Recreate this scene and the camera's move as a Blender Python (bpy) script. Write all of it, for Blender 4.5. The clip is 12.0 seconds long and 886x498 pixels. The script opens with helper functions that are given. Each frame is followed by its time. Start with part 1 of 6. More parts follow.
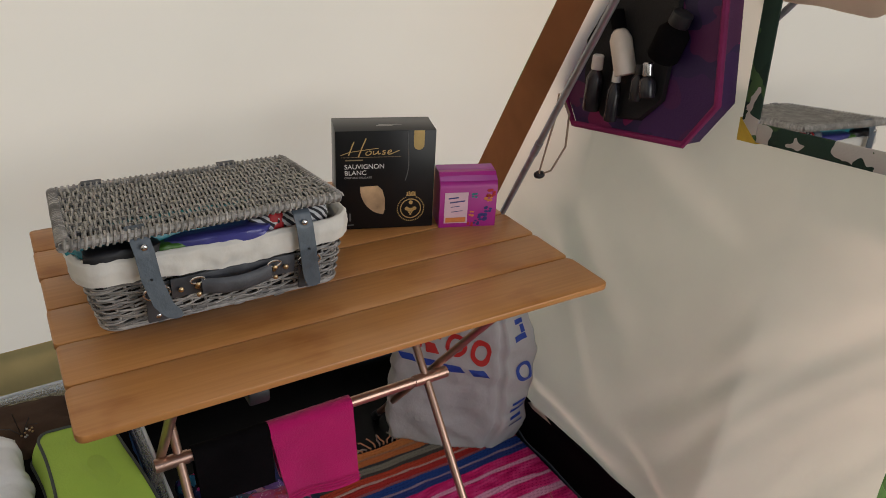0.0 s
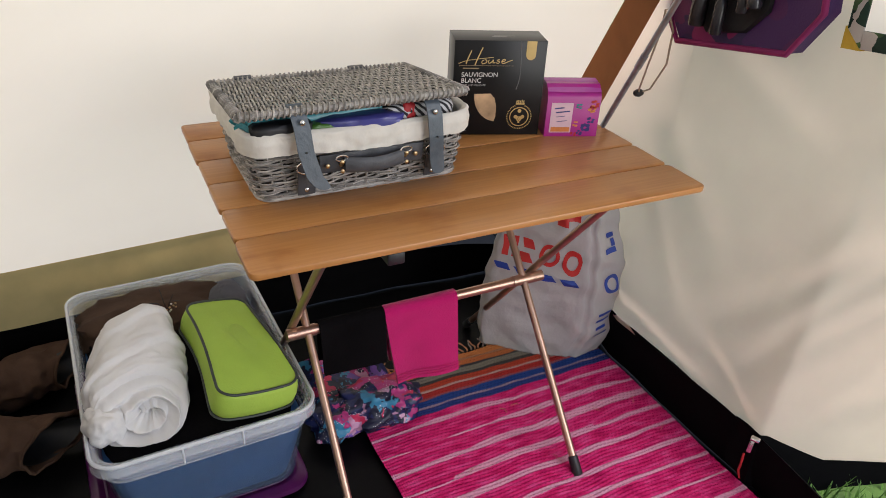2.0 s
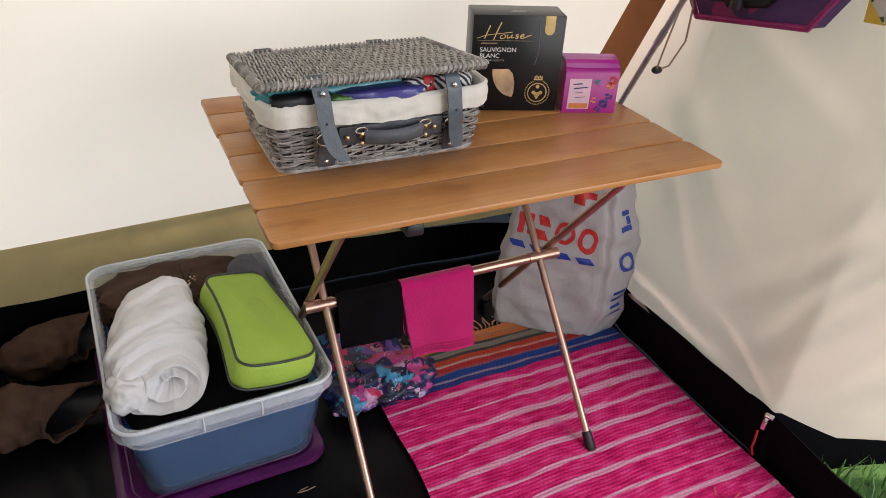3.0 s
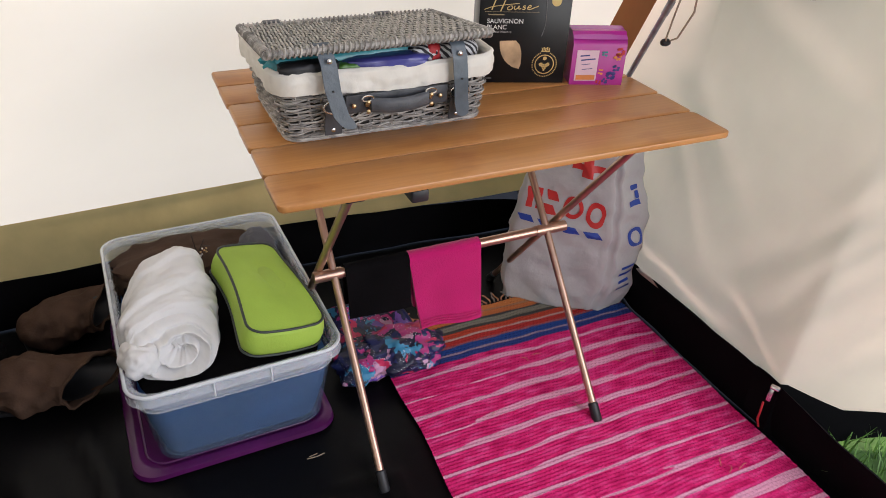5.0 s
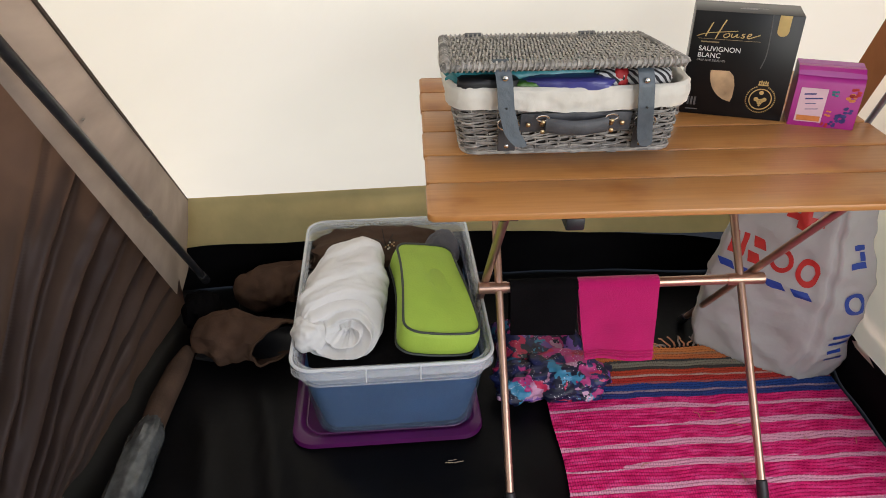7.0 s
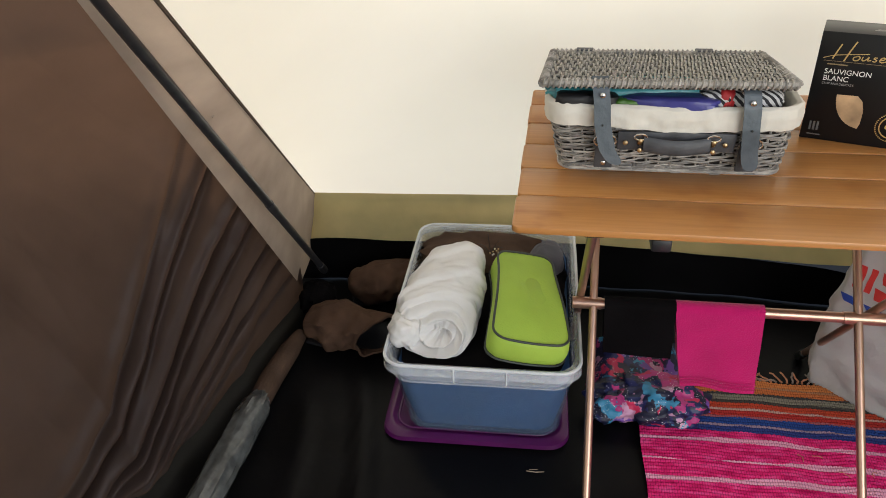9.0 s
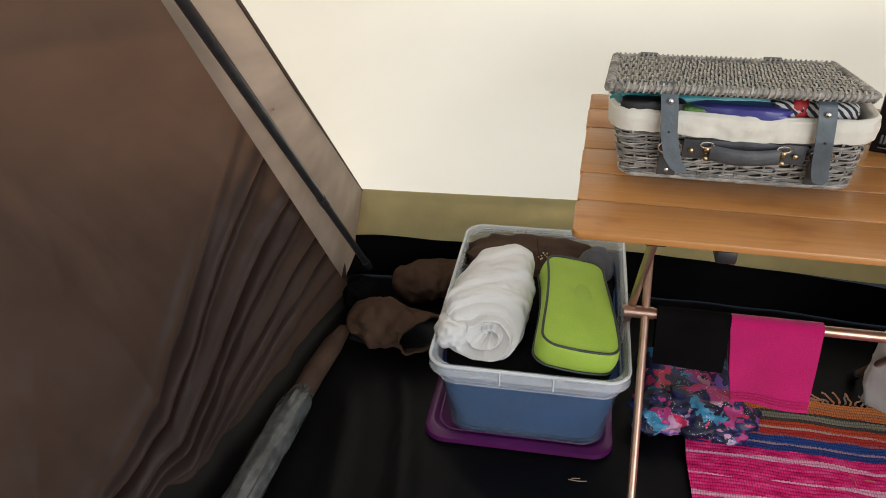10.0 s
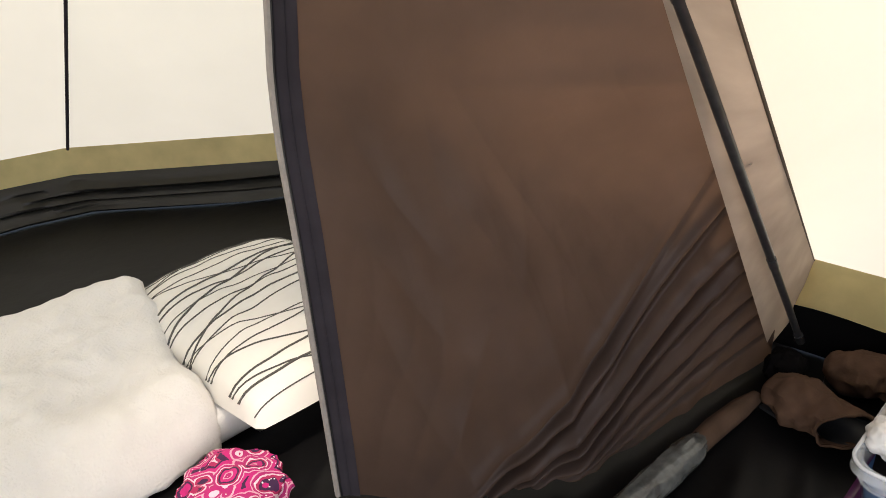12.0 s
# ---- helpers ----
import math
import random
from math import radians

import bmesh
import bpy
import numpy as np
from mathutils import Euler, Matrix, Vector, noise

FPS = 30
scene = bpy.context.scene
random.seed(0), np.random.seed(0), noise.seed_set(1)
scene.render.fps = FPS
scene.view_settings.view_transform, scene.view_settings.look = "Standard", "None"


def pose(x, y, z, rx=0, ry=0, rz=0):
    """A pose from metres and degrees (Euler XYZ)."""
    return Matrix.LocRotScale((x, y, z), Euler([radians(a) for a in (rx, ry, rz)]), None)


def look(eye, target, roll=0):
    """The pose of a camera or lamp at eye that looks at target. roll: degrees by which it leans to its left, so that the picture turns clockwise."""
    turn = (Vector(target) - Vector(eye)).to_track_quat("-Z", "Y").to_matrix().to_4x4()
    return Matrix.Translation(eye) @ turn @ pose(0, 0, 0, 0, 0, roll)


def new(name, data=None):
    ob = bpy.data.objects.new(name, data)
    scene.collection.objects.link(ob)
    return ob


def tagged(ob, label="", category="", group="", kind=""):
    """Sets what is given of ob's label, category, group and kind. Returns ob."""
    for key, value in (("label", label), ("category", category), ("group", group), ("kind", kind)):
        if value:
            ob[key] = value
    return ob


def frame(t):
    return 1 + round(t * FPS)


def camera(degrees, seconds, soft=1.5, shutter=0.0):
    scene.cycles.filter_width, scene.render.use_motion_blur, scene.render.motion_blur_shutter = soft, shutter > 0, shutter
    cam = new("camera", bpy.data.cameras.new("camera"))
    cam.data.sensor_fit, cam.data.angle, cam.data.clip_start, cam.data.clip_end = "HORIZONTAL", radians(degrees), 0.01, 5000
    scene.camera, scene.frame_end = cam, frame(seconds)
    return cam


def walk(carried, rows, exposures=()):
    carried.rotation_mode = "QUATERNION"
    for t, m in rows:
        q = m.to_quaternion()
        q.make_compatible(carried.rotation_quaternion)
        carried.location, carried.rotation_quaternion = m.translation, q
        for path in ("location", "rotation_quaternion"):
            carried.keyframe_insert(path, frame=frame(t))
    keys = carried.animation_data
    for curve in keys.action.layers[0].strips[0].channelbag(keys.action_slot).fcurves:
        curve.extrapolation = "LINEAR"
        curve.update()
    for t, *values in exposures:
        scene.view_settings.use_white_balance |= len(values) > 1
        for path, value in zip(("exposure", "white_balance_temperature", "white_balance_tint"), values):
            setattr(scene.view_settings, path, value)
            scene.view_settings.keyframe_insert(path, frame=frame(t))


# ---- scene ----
cam = camera(62.2, 12.0, soft=0.9)
PATH = [
    (0, (-0.006, -0.783, 1.29), (0.96, 0.707, 0.371), 3.4),
    (0.5, (-0.042, -0.809, 1.284), (0.848, 0.707, 0.33), 3.0),
    (1, (-0.118, -0.839, 1.266), (0.718, 0.694, 0.291), 2.9),
    (1.5, (-0.161, -0.871, 1.248), (0.661, 0.657, 0.255), 2.9),
    (2, (-0.168, -0.889, 1.232), (0.638, 0.638, 0.223), 3.1),
    (2.5, (-0.17, -0.896, 1.226), (0.612, 0.63, 0.197), 3.1),
    (3, (-0.186, -0.9, 1.217), (0.586, 0.621, 0.173), 3.1),
    (5, (-0.183, -0.936, 1.196), (0.545, 0.587, 0.122), 2.5),
    (5.5, (-0.186, -0.934, 1.198), (0.493, 0.603, 0.113), 2.2),
    (6, (-0.174, -0.935, 1.193), (0.37, 0.648, 0.099), 1.5),
    (6.5, (-0.103, -0.932, 1.2), (0.213, 0.718, 0.115), 0.7),
    (7, (-0.034, -0.951, 1.206), (0.062, 0.74, 0.143), -0.2),
    (7.5, (0.014, -0.963, 1.215), (-0.06, 0.745, 0.179), -0.9),
    (9.5, (0.057, -0.974, 1.226), (-0.25, 0.702, 0.178), -2.1),
    (10, (0.014, -0.971, 1.221), (-0.356, 0.696, 0.18), -1.3),
    (10.5, (0.008, -1.008, 1.232), (-0.653, 0.589, 0.227), -1.9),
    (11, (0.012, -1.037, 1.25), (-0.922, 0.435, 0.27), -2.7),
    (11.5, (0.002, -1.052, 1.254), (-1.146, 0.284, 0.306), -3.2),
    (12, (0.005, -1.062, 1.261), (-1.328, 0.122, 0.355), -4.1),
]
EXPOSURES = [
    (0.0, -0.50, 7000, 15), (0.5, -0.36, 6950, 15), (1.5, -0.05, 6900, 16), (3.0, 0.15, 6900, 17),
    (5.0, 0.25, 6800, 18), (5.5, 0.32, 6100, 21), (6.0, 0.27, 5750, 20), (6.5, 0.18, 6400, 18),
    (7.5, 0.20, 7150, 13), (9.5, 0.17, 7150, 12), (10.5, 0.15, 7000, 12), (11.2, 0.30, 7200, 13), (12.0, 0.48, 7400, 15),
]
walk(cam, [(t, look(eye, target, roll)) for t, eye, target, roll in PATH], EXPOSURES)

# ---- daylight ----
world = bpy.data.worlds.new("sky")
world.use_nodes = True
scene.world = world
wn = world.node_tree
sky = wn.nodes.new("ShaderNodeTexSky")
sky.sky_type, sky.sun_disc = "NISHITA", False
sky.sun_elevation, sky.sun_rotation = radians(80), radians(35)
wn.links.new(sky.outputs[0], wn.nodes["Background"].inputs[0])
wn.nodes["Background"].inputs[1].default_value = 0.15
sun = new("sun", bpy.data.lights.new("sun", "SUN"))
sun.data.energy, sun.data.angle, sun.data.color = 3.6, radians(14), (1.0, 0.91, 0.78)
sun.matrix_world = look((0.7, 0.5, 5.0), (0, 0, 0))

door_light = new("door_light", bpy.data.lights.new("door_light", "AREA"))
door_light.data.shape, door_light.data.size, door_light.data.size_y = "RECTANGLE", 1.7, 1.5
door_light.data.energy, door_light.data.color = 34.0, (0.93, 0.97, 1.0)
door_light.matrix_world = look((1.25, -1.75, 1.0), (0.1, 0.0, 0.35))

# ---- materials ----
def material(name, colour, rough=0.6, metal=0.0, spread=0.12, scale=12.0, bump=0.1, bump_scale=60.0, sheen=0.0, spec=0.5):
    m = bpy.data.materials.new(name)
    m.use_nodes = True
    t = m.node_tree
    b = t.nodes["Principled BSDF"]
    b.inputs["Roughness"].default_value, b.inputs["Metallic"].default_value = rough, metal
    b.inputs["Specular IOR Level"].default_value = spec
    b.inputs["Sheen Weight"].default_value = sheen
    co = t.nodes.new("ShaderNodeTexCoord")
    n = t.nodes.new("ShaderNodeTexNoise")
    n.inputs["Scale"].default_value, n.inputs["Detail"].default_value = scale, 6
    t.links.new(co.outputs["Object"], n.inputs["Vector"])
    r = t.nodes.new("ShaderNodeValToRGB")
    lo = [max(0.0, c * (1 - spread)) for c in colour]
    hi = [min(1.0, c * (1 + spread)) for c in colour]
    r.color_ramp.elements[0].position, r.color_ramp.elements[1].position = 0.3, 0.7
    r.color_ramp.elements[0].color, r.color_ramp.elements[1].color = (*lo, 1), (*hi, 1)
    t.links.new(n.outputs["Fac"], r.inputs[0])
    t.links.new(r.outputs[0], b.inputs["Base Color"])
    if bump:
        f = t.nodes.new("ShaderNodeTexNoise")
        f.inputs["Scale"].default_value, f.inputs["Detail"].default_value = bump_scale, 4
        t.links.new(co.outputs["Object"], f.inputs["Vector"])
        u = t.nodes.new("ShaderNodeBump")
        u.inputs["Strength"].default_value, u.inputs["Distance"].default_value = bump, 0.004
        t.links.new(f.outputs["Fac"], u.inputs["Height"])
        t.links.new(u.outputs[0], b.inputs["Normal"])
    return m


def cloth_light(name, colour, through_colour, share=0.5, spread=0.06, scale=4.0, bump=0.25, bump_scale=14.0):
    """Thin cloth that daylight shines through."""
    m = bpy.data.materials.new(name)
    m.use_nodes = True
    t = m.node_tree
    t.nodes.remove(t.nodes["Principled BSDF"])
    co = t.nodes.new("ShaderNodeTexCoord")
    n = t.nodes.new("ShaderNodeTexNoise")
    n.inputs["Scale"].default_value, n.inputs["Detail"].default_value = scale, 5
    t.links.new(co.outputs["Object"], n.inputs["Vector"])
    shaders = []
    f = t.nodes.new("ShaderNodeTexNoise")
    f.inputs["Scale"].default_value, f.inputs["Detail"].default_value = bump_scale, 5
    t.links.new(co.outputs["Object"], f.inputs["Vector"])
    u = t.nodes.new("ShaderNodeBump")
    u.inputs["Strength"].default_value, u.inputs["Distance"].default_value = bump, 0.01
    t.links.new(f.outputs["Fac"], u.inputs["Height"])
    for kind, c in (("ShaderNodeBsdfDiffuse", colour), ("ShaderNodeBsdfTranslucent", through_colour)):
        r = t.nodes.new("ShaderNodeValToRGB")
        r.color_ramp.elements[0].position, r.color_ramp.elements[1].position = 0.3, 0.7
        r.color_ramp.elements[0].color = (*[k * (1 - spread) for k in c], 1)
        r.color_ramp.elements[1].color = (*[min(1, k * (1 + spread)) for k in c], 1)
        t.links.new(n.outputs["Fac"], r.inputs[0])
        s = t.nodes.new(kind)
        t.links.new(r.outputs[0], s.inputs["Color"])
        t.links.new(u.outputs[0], s.inputs["Normal"])
        shaders.append(s)
    mix = t.nodes.new("ShaderNodeMixShader")
    mix.inputs[0].default_value = share
    t.links.new(shaders[0].outputs[0], mix.inputs[1])
    t.links.new(shaders[1].outputs[0], mix.inputs[2])
    t.links.new(mix.outputs[0], t.nodes["Material Output"].inputs[0])
    return m


def glossed(m, weight, rough):
    """A faint sheen on a coated cloth."""
    t = m.node_tree
    out = t.nodes["Material Output"]
    under = out.inputs[0].links[0].from_socket
    g = t.nodes.new("ShaderNodeBsdfGlossy")
    g.inputs["Color"].default_value, g.inputs["Roughness"].default_value = (0.9, 0.92, 1.0, 1), rough
    for n in t.nodes:
        if n.bl_idname == "ShaderNodeBump":
            t.links.new(n.outputs[0], g.inputs["Normal"])
    mix = t.nodes.new("ShaderNodeMixShader")
    mix.inputs[0].default_value = weight
    t.links.new(under, mix.inputs[1])
    t.links.new(g.outputs[0], mix.inputs[2])
    t.links.new(mix.outputs[0], out.inputs[0])
    return m


def per_strand(m, low, high):
    """Vary the colour from strand to strand."""
    t, b = nodes_of(m)
    geo = t.nodes.new("ShaderNodeNewGeometry")
    r = ramp(t, [(0.0, (low,) * 3), (0.7, (1.0,) * 3), (1.0, (high,) * 3)])
    t.links.new(geo.outputs["Random Per Island"], r.inputs[0])
    mix = t.nodes.new("ShaderNodeMix")
    mix.data_type, mix.blend_type = "RGBA", "MULTIPLY"
    mix.inputs[0].default_value = 1.0
    t.links.new(b.inputs["Base Color"].links[0].from_socket, mix.inputs[6])
    t.links.new(r.outputs[0], mix.inputs[7])
    t.links.new(mix.outputs[2], b.inputs["Base Color"])
    return m


def nodes_of(m):
    t = m.node_tree
    return t, t.nodes["Principled BSDF"]


def ramp(t, stops, mode="LINEAR"):
    r = t.nodes.new("ShaderNodeValToRGB")
    r.color_ramp.interpolation = mode
    e = r.color_ramp.elements
    while len(e) > 1:
        e.remove(e[-1])
    e[0].position, e[0].color = stops[0][0], (*stops[0][1], 1)
    for p, c in stops[1:]:
        k = e.new(p)
        k.color = (*c, 1)
    return r


def math_node(t, op, a, b=None):
    n = t.nodes.new("ShaderNodeMath")
    n.operation = op
    for i, v in enumerate((a, b)):
        if v is None:
            continue
        if isinstance(v, (int, float)):
            n.inputs[i].default_value = v
        else:
            t.links.new(v, n.inputs[i])
    return n.outputs[0]


def bamboo():
    m = material("bamboo", (0.5, 0.23, 0.08), 0.34, bump=0.0)
    t, b = nodes_of(m)
    co = t.nodes.new("ShaderNodeTexCoord")
    info = t.nodes.new("ShaderNodeObjectInfo")
    mp = t.nodes.new("ShaderNodeMapping")
    mp.inputs["Scale"].default_value = (2.2, 55, 20)
    off = t.nodes.new("ShaderNodeVectorMath")
    t.links.new(co.outputs["Object"], off.inputs[0])
    mul = t.nodes.new("ShaderNodeVectorMath")
    mul.operation = "SCALE"
    t.links.new(info.outputs["Random"], mul.inputs["Scale"])
    mul.inputs[0].default_value = (7, 3, 5)
    t.links.new(mul.outputs[0], off.inputs[1])
    t.links.new(off.outputs[0], mp.inputs[0])
    n = t.nodes.new("ShaderNodeTexNoise")
    n.inputs["Scale"].default_value, n.inputs["Detail"].default_value = 3, 7
    t.links.new(mp.outputs[0], n.inputs["Vector"])
    r = ramp(t, [(0.25, (0.41, 0.172, 0.050)), (0.5, (0.46, 0.203, 0.062)), (0.75, (0.51, 0.238, 0.078))])
    t.links.new(n.outputs["Fac"], r.inputs[0])
    # darker node marks of the cane
    mp2 = t.nodes.new("ShaderNodeMapping")
    mp2.inputs["Scale"].default_value = (5, 9, 5)
    t.links.new(off.outputs[0], mp2.inputs[0])
    n2 = t.nodes.new("ShaderNodeTexNoise")
    n2.inputs["Scale"].default_value, n2.inputs["Detail"].default_value = 1.6, 3
    t.links.new(mp2.outputs[0], n2.inputs["Vector"])
    r2 = ramp(t, [(0.58, (1, 1, 1)), (0.72, (0.78, 0.66, 0.56))])
    t.links.new(n2.outputs["Fac"], r2.inputs[0])
    mix = t.nodes.new("ShaderNodeMix")
    mix.data_type, mix.blend_type = "RGBA", "MULTIPLY"
    mix.inputs[0].default_value = 1.0
    t.links.new(r.outputs[0], mix.inputs[6])
    t.links.new(r2.outputs[0], mix.inputs[7])
    t.links.new(mix.outputs[2], b.inputs["Base Color"])
    u = t.nodes.new("ShaderNodeBump")
    u.inputs["Strength"].default_value, u.inputs["Distance"].default_value = 0.12, 0.002
    t.links.new(n.outputs["Fac"], u.inputs["Height"])
    t.links.new(u.outputs[0], b.inputs["Normal"])
    return m


def rug():
    m = material("rag_weave", (0.5, 0.02, 0.13), 0.92, bump=0.0, spec=0.15)
    t, b = nodes_of(m)
    co = t.nodes.new("ShaderNodeTexCoord")
    sep = t.nodes.new("ShaderNodeSeparateXYZ")
    t.links.new(co.outputs["Object"], sep.inputs[0])
    mp = t.nodes.new("ShaderNodeMapping")
    mp.inputs["Scale"].default_value = (2.6, 2.2, 1)
    t.links.new(co.outputs["Object"], mp.inputs[0])
    n = t.nodes.new("ShaderNodeTexNoise")
    n.inputs["Scale"].default_value, n.inputs["Detail"].default_value = 1.0, 3
    t.links.new(mp.outputs[0], n.inputs["Vector"])
    wav = math_node(t, "MULTIPLY", math_node(t, "SUBTRACT", n.outputs["Fac"], 0.5), 0.040)
    y = math_node(t, "ADD", sep.outputs[1], wav)
    # y in the thing's frame; the striped end lies past 0.43
    k = math_node(t, "DIVIDE", math_node(t, "SUBTRACT", y, 0.428), 0.175)
    pinkish = (0.70, 0.022, 0.165)
    ends = ramp(t, [(0.0, (0.03, 0.05, 0.20)), (0.10, (0.30, 0.22, 0.30)), (0.14, (0.02, 0.06, 0.24)), (0.26, (0.33, 0.10, 0.12)), (0.30, (0.42, 0.035, 0.03)), (0.40, (0.50, 0.30, 0.26)), (0.44, (0.46, 0.06, 0.03)), (0.54, (0.06, 0.055, 0.05)), (0.60, (0.20, 0.19, 0.15)), (0.70, (0.05, 0.05, 0.05)), (0.74, (0.50, 0.15, 0.05)), (0.84, (0.36, 0.17, 0.09)), (0.88, (0.55, 0.19, 0.06))], "CONSTANT")
    t.links.new(k, ends.inputs[0])
    # pale lines in the pink field
    f = math_node(t, "FRACT", math_node(t, "DIVIDE", y, 0.056))
    mp3 = t.nodes.new("ShaderNodeMapping")
    mp3.inputs["Scale"].default_value = (1.6, 26, 1)
    t.links.new(co.outputs["Object"], mp3.inputs[0])
    n3 = t.nodes.new("ShaderNodeTexNoise")
    n3.inputs["Scale"].default_value, n3.inputs["Detail"].default_value = 1.0, 2
    t.links.new(mp3.outputs[0], n3.inputs["Vector"])
    width = math_node(t, "MULTIPLY", math_node(t, "SUBTRACT", n3.outputs["Fac"], 0.27), 0.95)
    line = math_node(t, "LESS_THAN", f, width)
    n4 = t.nodes.new("ShaderNodeTexNoise")
    n4.inputs["Scale"].default_value, n4.inputs["Detail"].default_value = 1.0, 5
    mp4 = t.nodes.new("ShaderNodeMapping")
    mp4.inputs["Scale"].default_value = (22, 70, 1)
    t.links.new(co.outputs["Object"], mp4.inputs[0])
    t.links.new(mp4.outputs[0], n4.inputs["Vector"])
    base = ramp(t, [(0.32, (0.46, 0.008, 0.095)), (0.5, pinkish), (0.68, (0.78, 0.075, 0.27))])
    t.links.new(n4.outputs["Fac"], base.inputs[0])
    mix = t.nodes.new("ShaderNodeMix")
    mix.data_type = "RGBA"
    t.links.new(line, mix.inputs[0])
    t.links.new(base.outputs[0], mix.inputs[6])
    mix.inputs[7].default_value = (0.74, 0.34, 0.47, 1)
    mix2 = t.nodes.new("ShaderNodeMix")
    mix2.data_type = "RGBA"
    t.links.new(math_node(t, "GREATER_THAN", k, 0.0), mix2.inputs[0])
    t.links.new(mix.outputs[2], mix2.inputs[6])
    t.links.new(ends.outputs[0], mix2.inputs[7])
    # dark warp threads between the knots
    sx = math_node(t, "SINE", math_node(t, "MULTIPLY", sep.outputs[0], 2 * math.pi / 0.00525))
    dark = math_node(t, "GREATER_THAN", sx, 0.80)
    mix3 = t.nodes.new("ShaderNodeMix")
    mix3.data_type, mix3.blend_type = "RGBA", "MULTIPLY"
    t.links.new(math_node(t, "MULTIPLY", dark, 0.6), mix3.inputs[0])
    t.links.new(mix2.outputs[2], mix3.inputs[6])
    mix3.inputs[7].default_value = (0.25, 0.2, 0.3, 1)
    t.links.new(mix3.outputs[2], b.inputs["Base Color"])
    fib = t.nodes.new("ShaderNodeTexNoise")
    fib.inputs["Scale"].default_value, fib.inputs["Detail"].default_value = 420, 3
    t.links.new(co.outputs["Object"], fib.inputs["Vector"])
    u = t.nodes.new("ShaderNodeBump")
    u.inputs["Strength"].default_value, u.inputs["Distance"].default_value = 0.4, 0.002
    t.links.new(fib.outputs["Fac"], u.inputs["Height"])
    t.links.new(u.outputs[0], b.inputs["Normal"])
    return m


def patterned(name, stops, scale, rough=0.8, dots=0.0, dot_colour=(0.8, 0.75, 0.75), warp=0.25, mode="CONSTANT", rings=False):
    """Printed cloth: cells of several colours, with small pale spots."""
    m = material(name, stops[0][1], rough, bump=0.2, bump_scale=300)
    t, b = nodes_of(m)
    co = t.nodes.new("ShaderNodeTexCoord")
    n = t.nodes.new("ShaderNodeTexNoise")
    n.inputs["Scale"].default_value, n.inputs["Detail"].default_value = scale * 0.8, 3
    t.links.new(co.outputs["Object"], n.inputs["Vector"])
    add = t.nodes.new("ShaderNodeVectorMath")
    add.operation = "MULTIPLY_ADD"
    t.links.new(n.outputs["Color"], add.inputs[0])
    add.inputs[1].default_value = (warp / scale * 4,) * 3
    t.links.new(co.outputs["Object"], add.inputs[2])
    v = t.nodes.new("ShaderNodeTexVoronoi")
    v.inputs["Scale"].default_value = scale
    t.links.new(add.outputs[0], v.inputs["Vector"])
    r = ramp(t, stops, mode)
    if rings:
        t.links.new(math_node(t, "FRACT", math_node(t, "MULTIPLY", v.outputs["Distance"], 2.3)), r.inputs[0])
    else:
        s = t.nodes.new("ShaderNodeSeparateColor")
        t.links.new(v.outputs["Color"], s.inputs[0])
        t.links.new(s.outputs[0], r.inputs[0])
    out = r.outputs[0]
    if dots:
        v2 = t.nodes.new("ShaderNodeTexVoronoi")
        v2.inputs["Scale"].default_value = scale * dots
        t.links.new(co.outputs["Object"], v2.inputs["Vector"])
        n2 = t.nodes.new("ShaderNodeTexNoise")
        n2.inputs["Scale"].default_value = scale * 0.7
        t.links.new(co.outputs["Object"], n2.inputs["Vector"])
        on = math_node(t, "MULTIPLY", math_node(t, "LESS_THAN", v2.outputs["Distance"], 0.2), math_node(t, "GREATER_THAN", n2.outputs["Fac"], 0.53))
        mix = t.nodes.new("ShaderNodeMix")
        mix.data_type = "RGBA"
        t.links.new(on, mix.inputs[0])
        t.links.new(out, mix.inputs[6])
        mix.inputs[7].default_value = (*dot_colour, 1)
        out = mix.outputs[2]
    t.links.new(out, b.inputs["Base Color"])
    return m


def striped_cloth(name, a, c, scale):
    m = material(name, a, 0.8, bump=0)
    t, b = nodes_of(m)
    co = t.nodes.new("ShaderNodeTexCoord")
    w = t.nodes.new("ShaderNodeTexWave")
    w.bands_direction = "DIAGONAL"
    w.inputs["Scale"].default_value = scale
    t.links.new(co.outputs["Object"], w.inputs["Vector"])
    r = ramp(t, [(0.0, a), (0.5, c)], "CONSTANT")
    t.links.new(w.outputs["Fac"], r.inputs[0])
    t.links.new(r.outputs[0], b.inputs["Base Color"])
    return m


def clear_plastic(name, colour, clear, rough=0.3):
    m = bpy.data.materials.new(name)
    m.use_nodes = True
    t, b = nodes_of(m)
    b.inputs["Base Color"].default_value = (*colour, 1)
    b.inputs["Roughness"].default_value = rough
    tr = t.nodes.new("ShaderNodeBsdfTransparent")
    tr.inputs[0].default_value = (0.93, 0.95, 0.97, 1)
    mix = t.nodes.new("ShaderNodeMixShader")
    co = t.nodes.new("ShaderNodeTexCoord")
    n = t.nodes.new("ShaderNodeTexNoise")
    n.inputs["Scale"].default_value, n.inputs["Detail"].default_value = 6, 5
    t.links.new(co.outputs["Object"], n.inputs["Vector"])
    t.links.new(math_node(t, "MULTIPLY_ADD", n.outputs["Fac"], 0.12), mix.inputs[0])
    mix.inputs[0].links[0].from_node.inputs[2].default_value = clear - 0.06
    t.links.new(b.outputs[0], mix.inputs[1])
    t.links.new(tr.outputs[0], mix.inputs[2])
    t.links.new(mix.outputs[0], t.nodes["Material Output"].inputs[0])
    return m


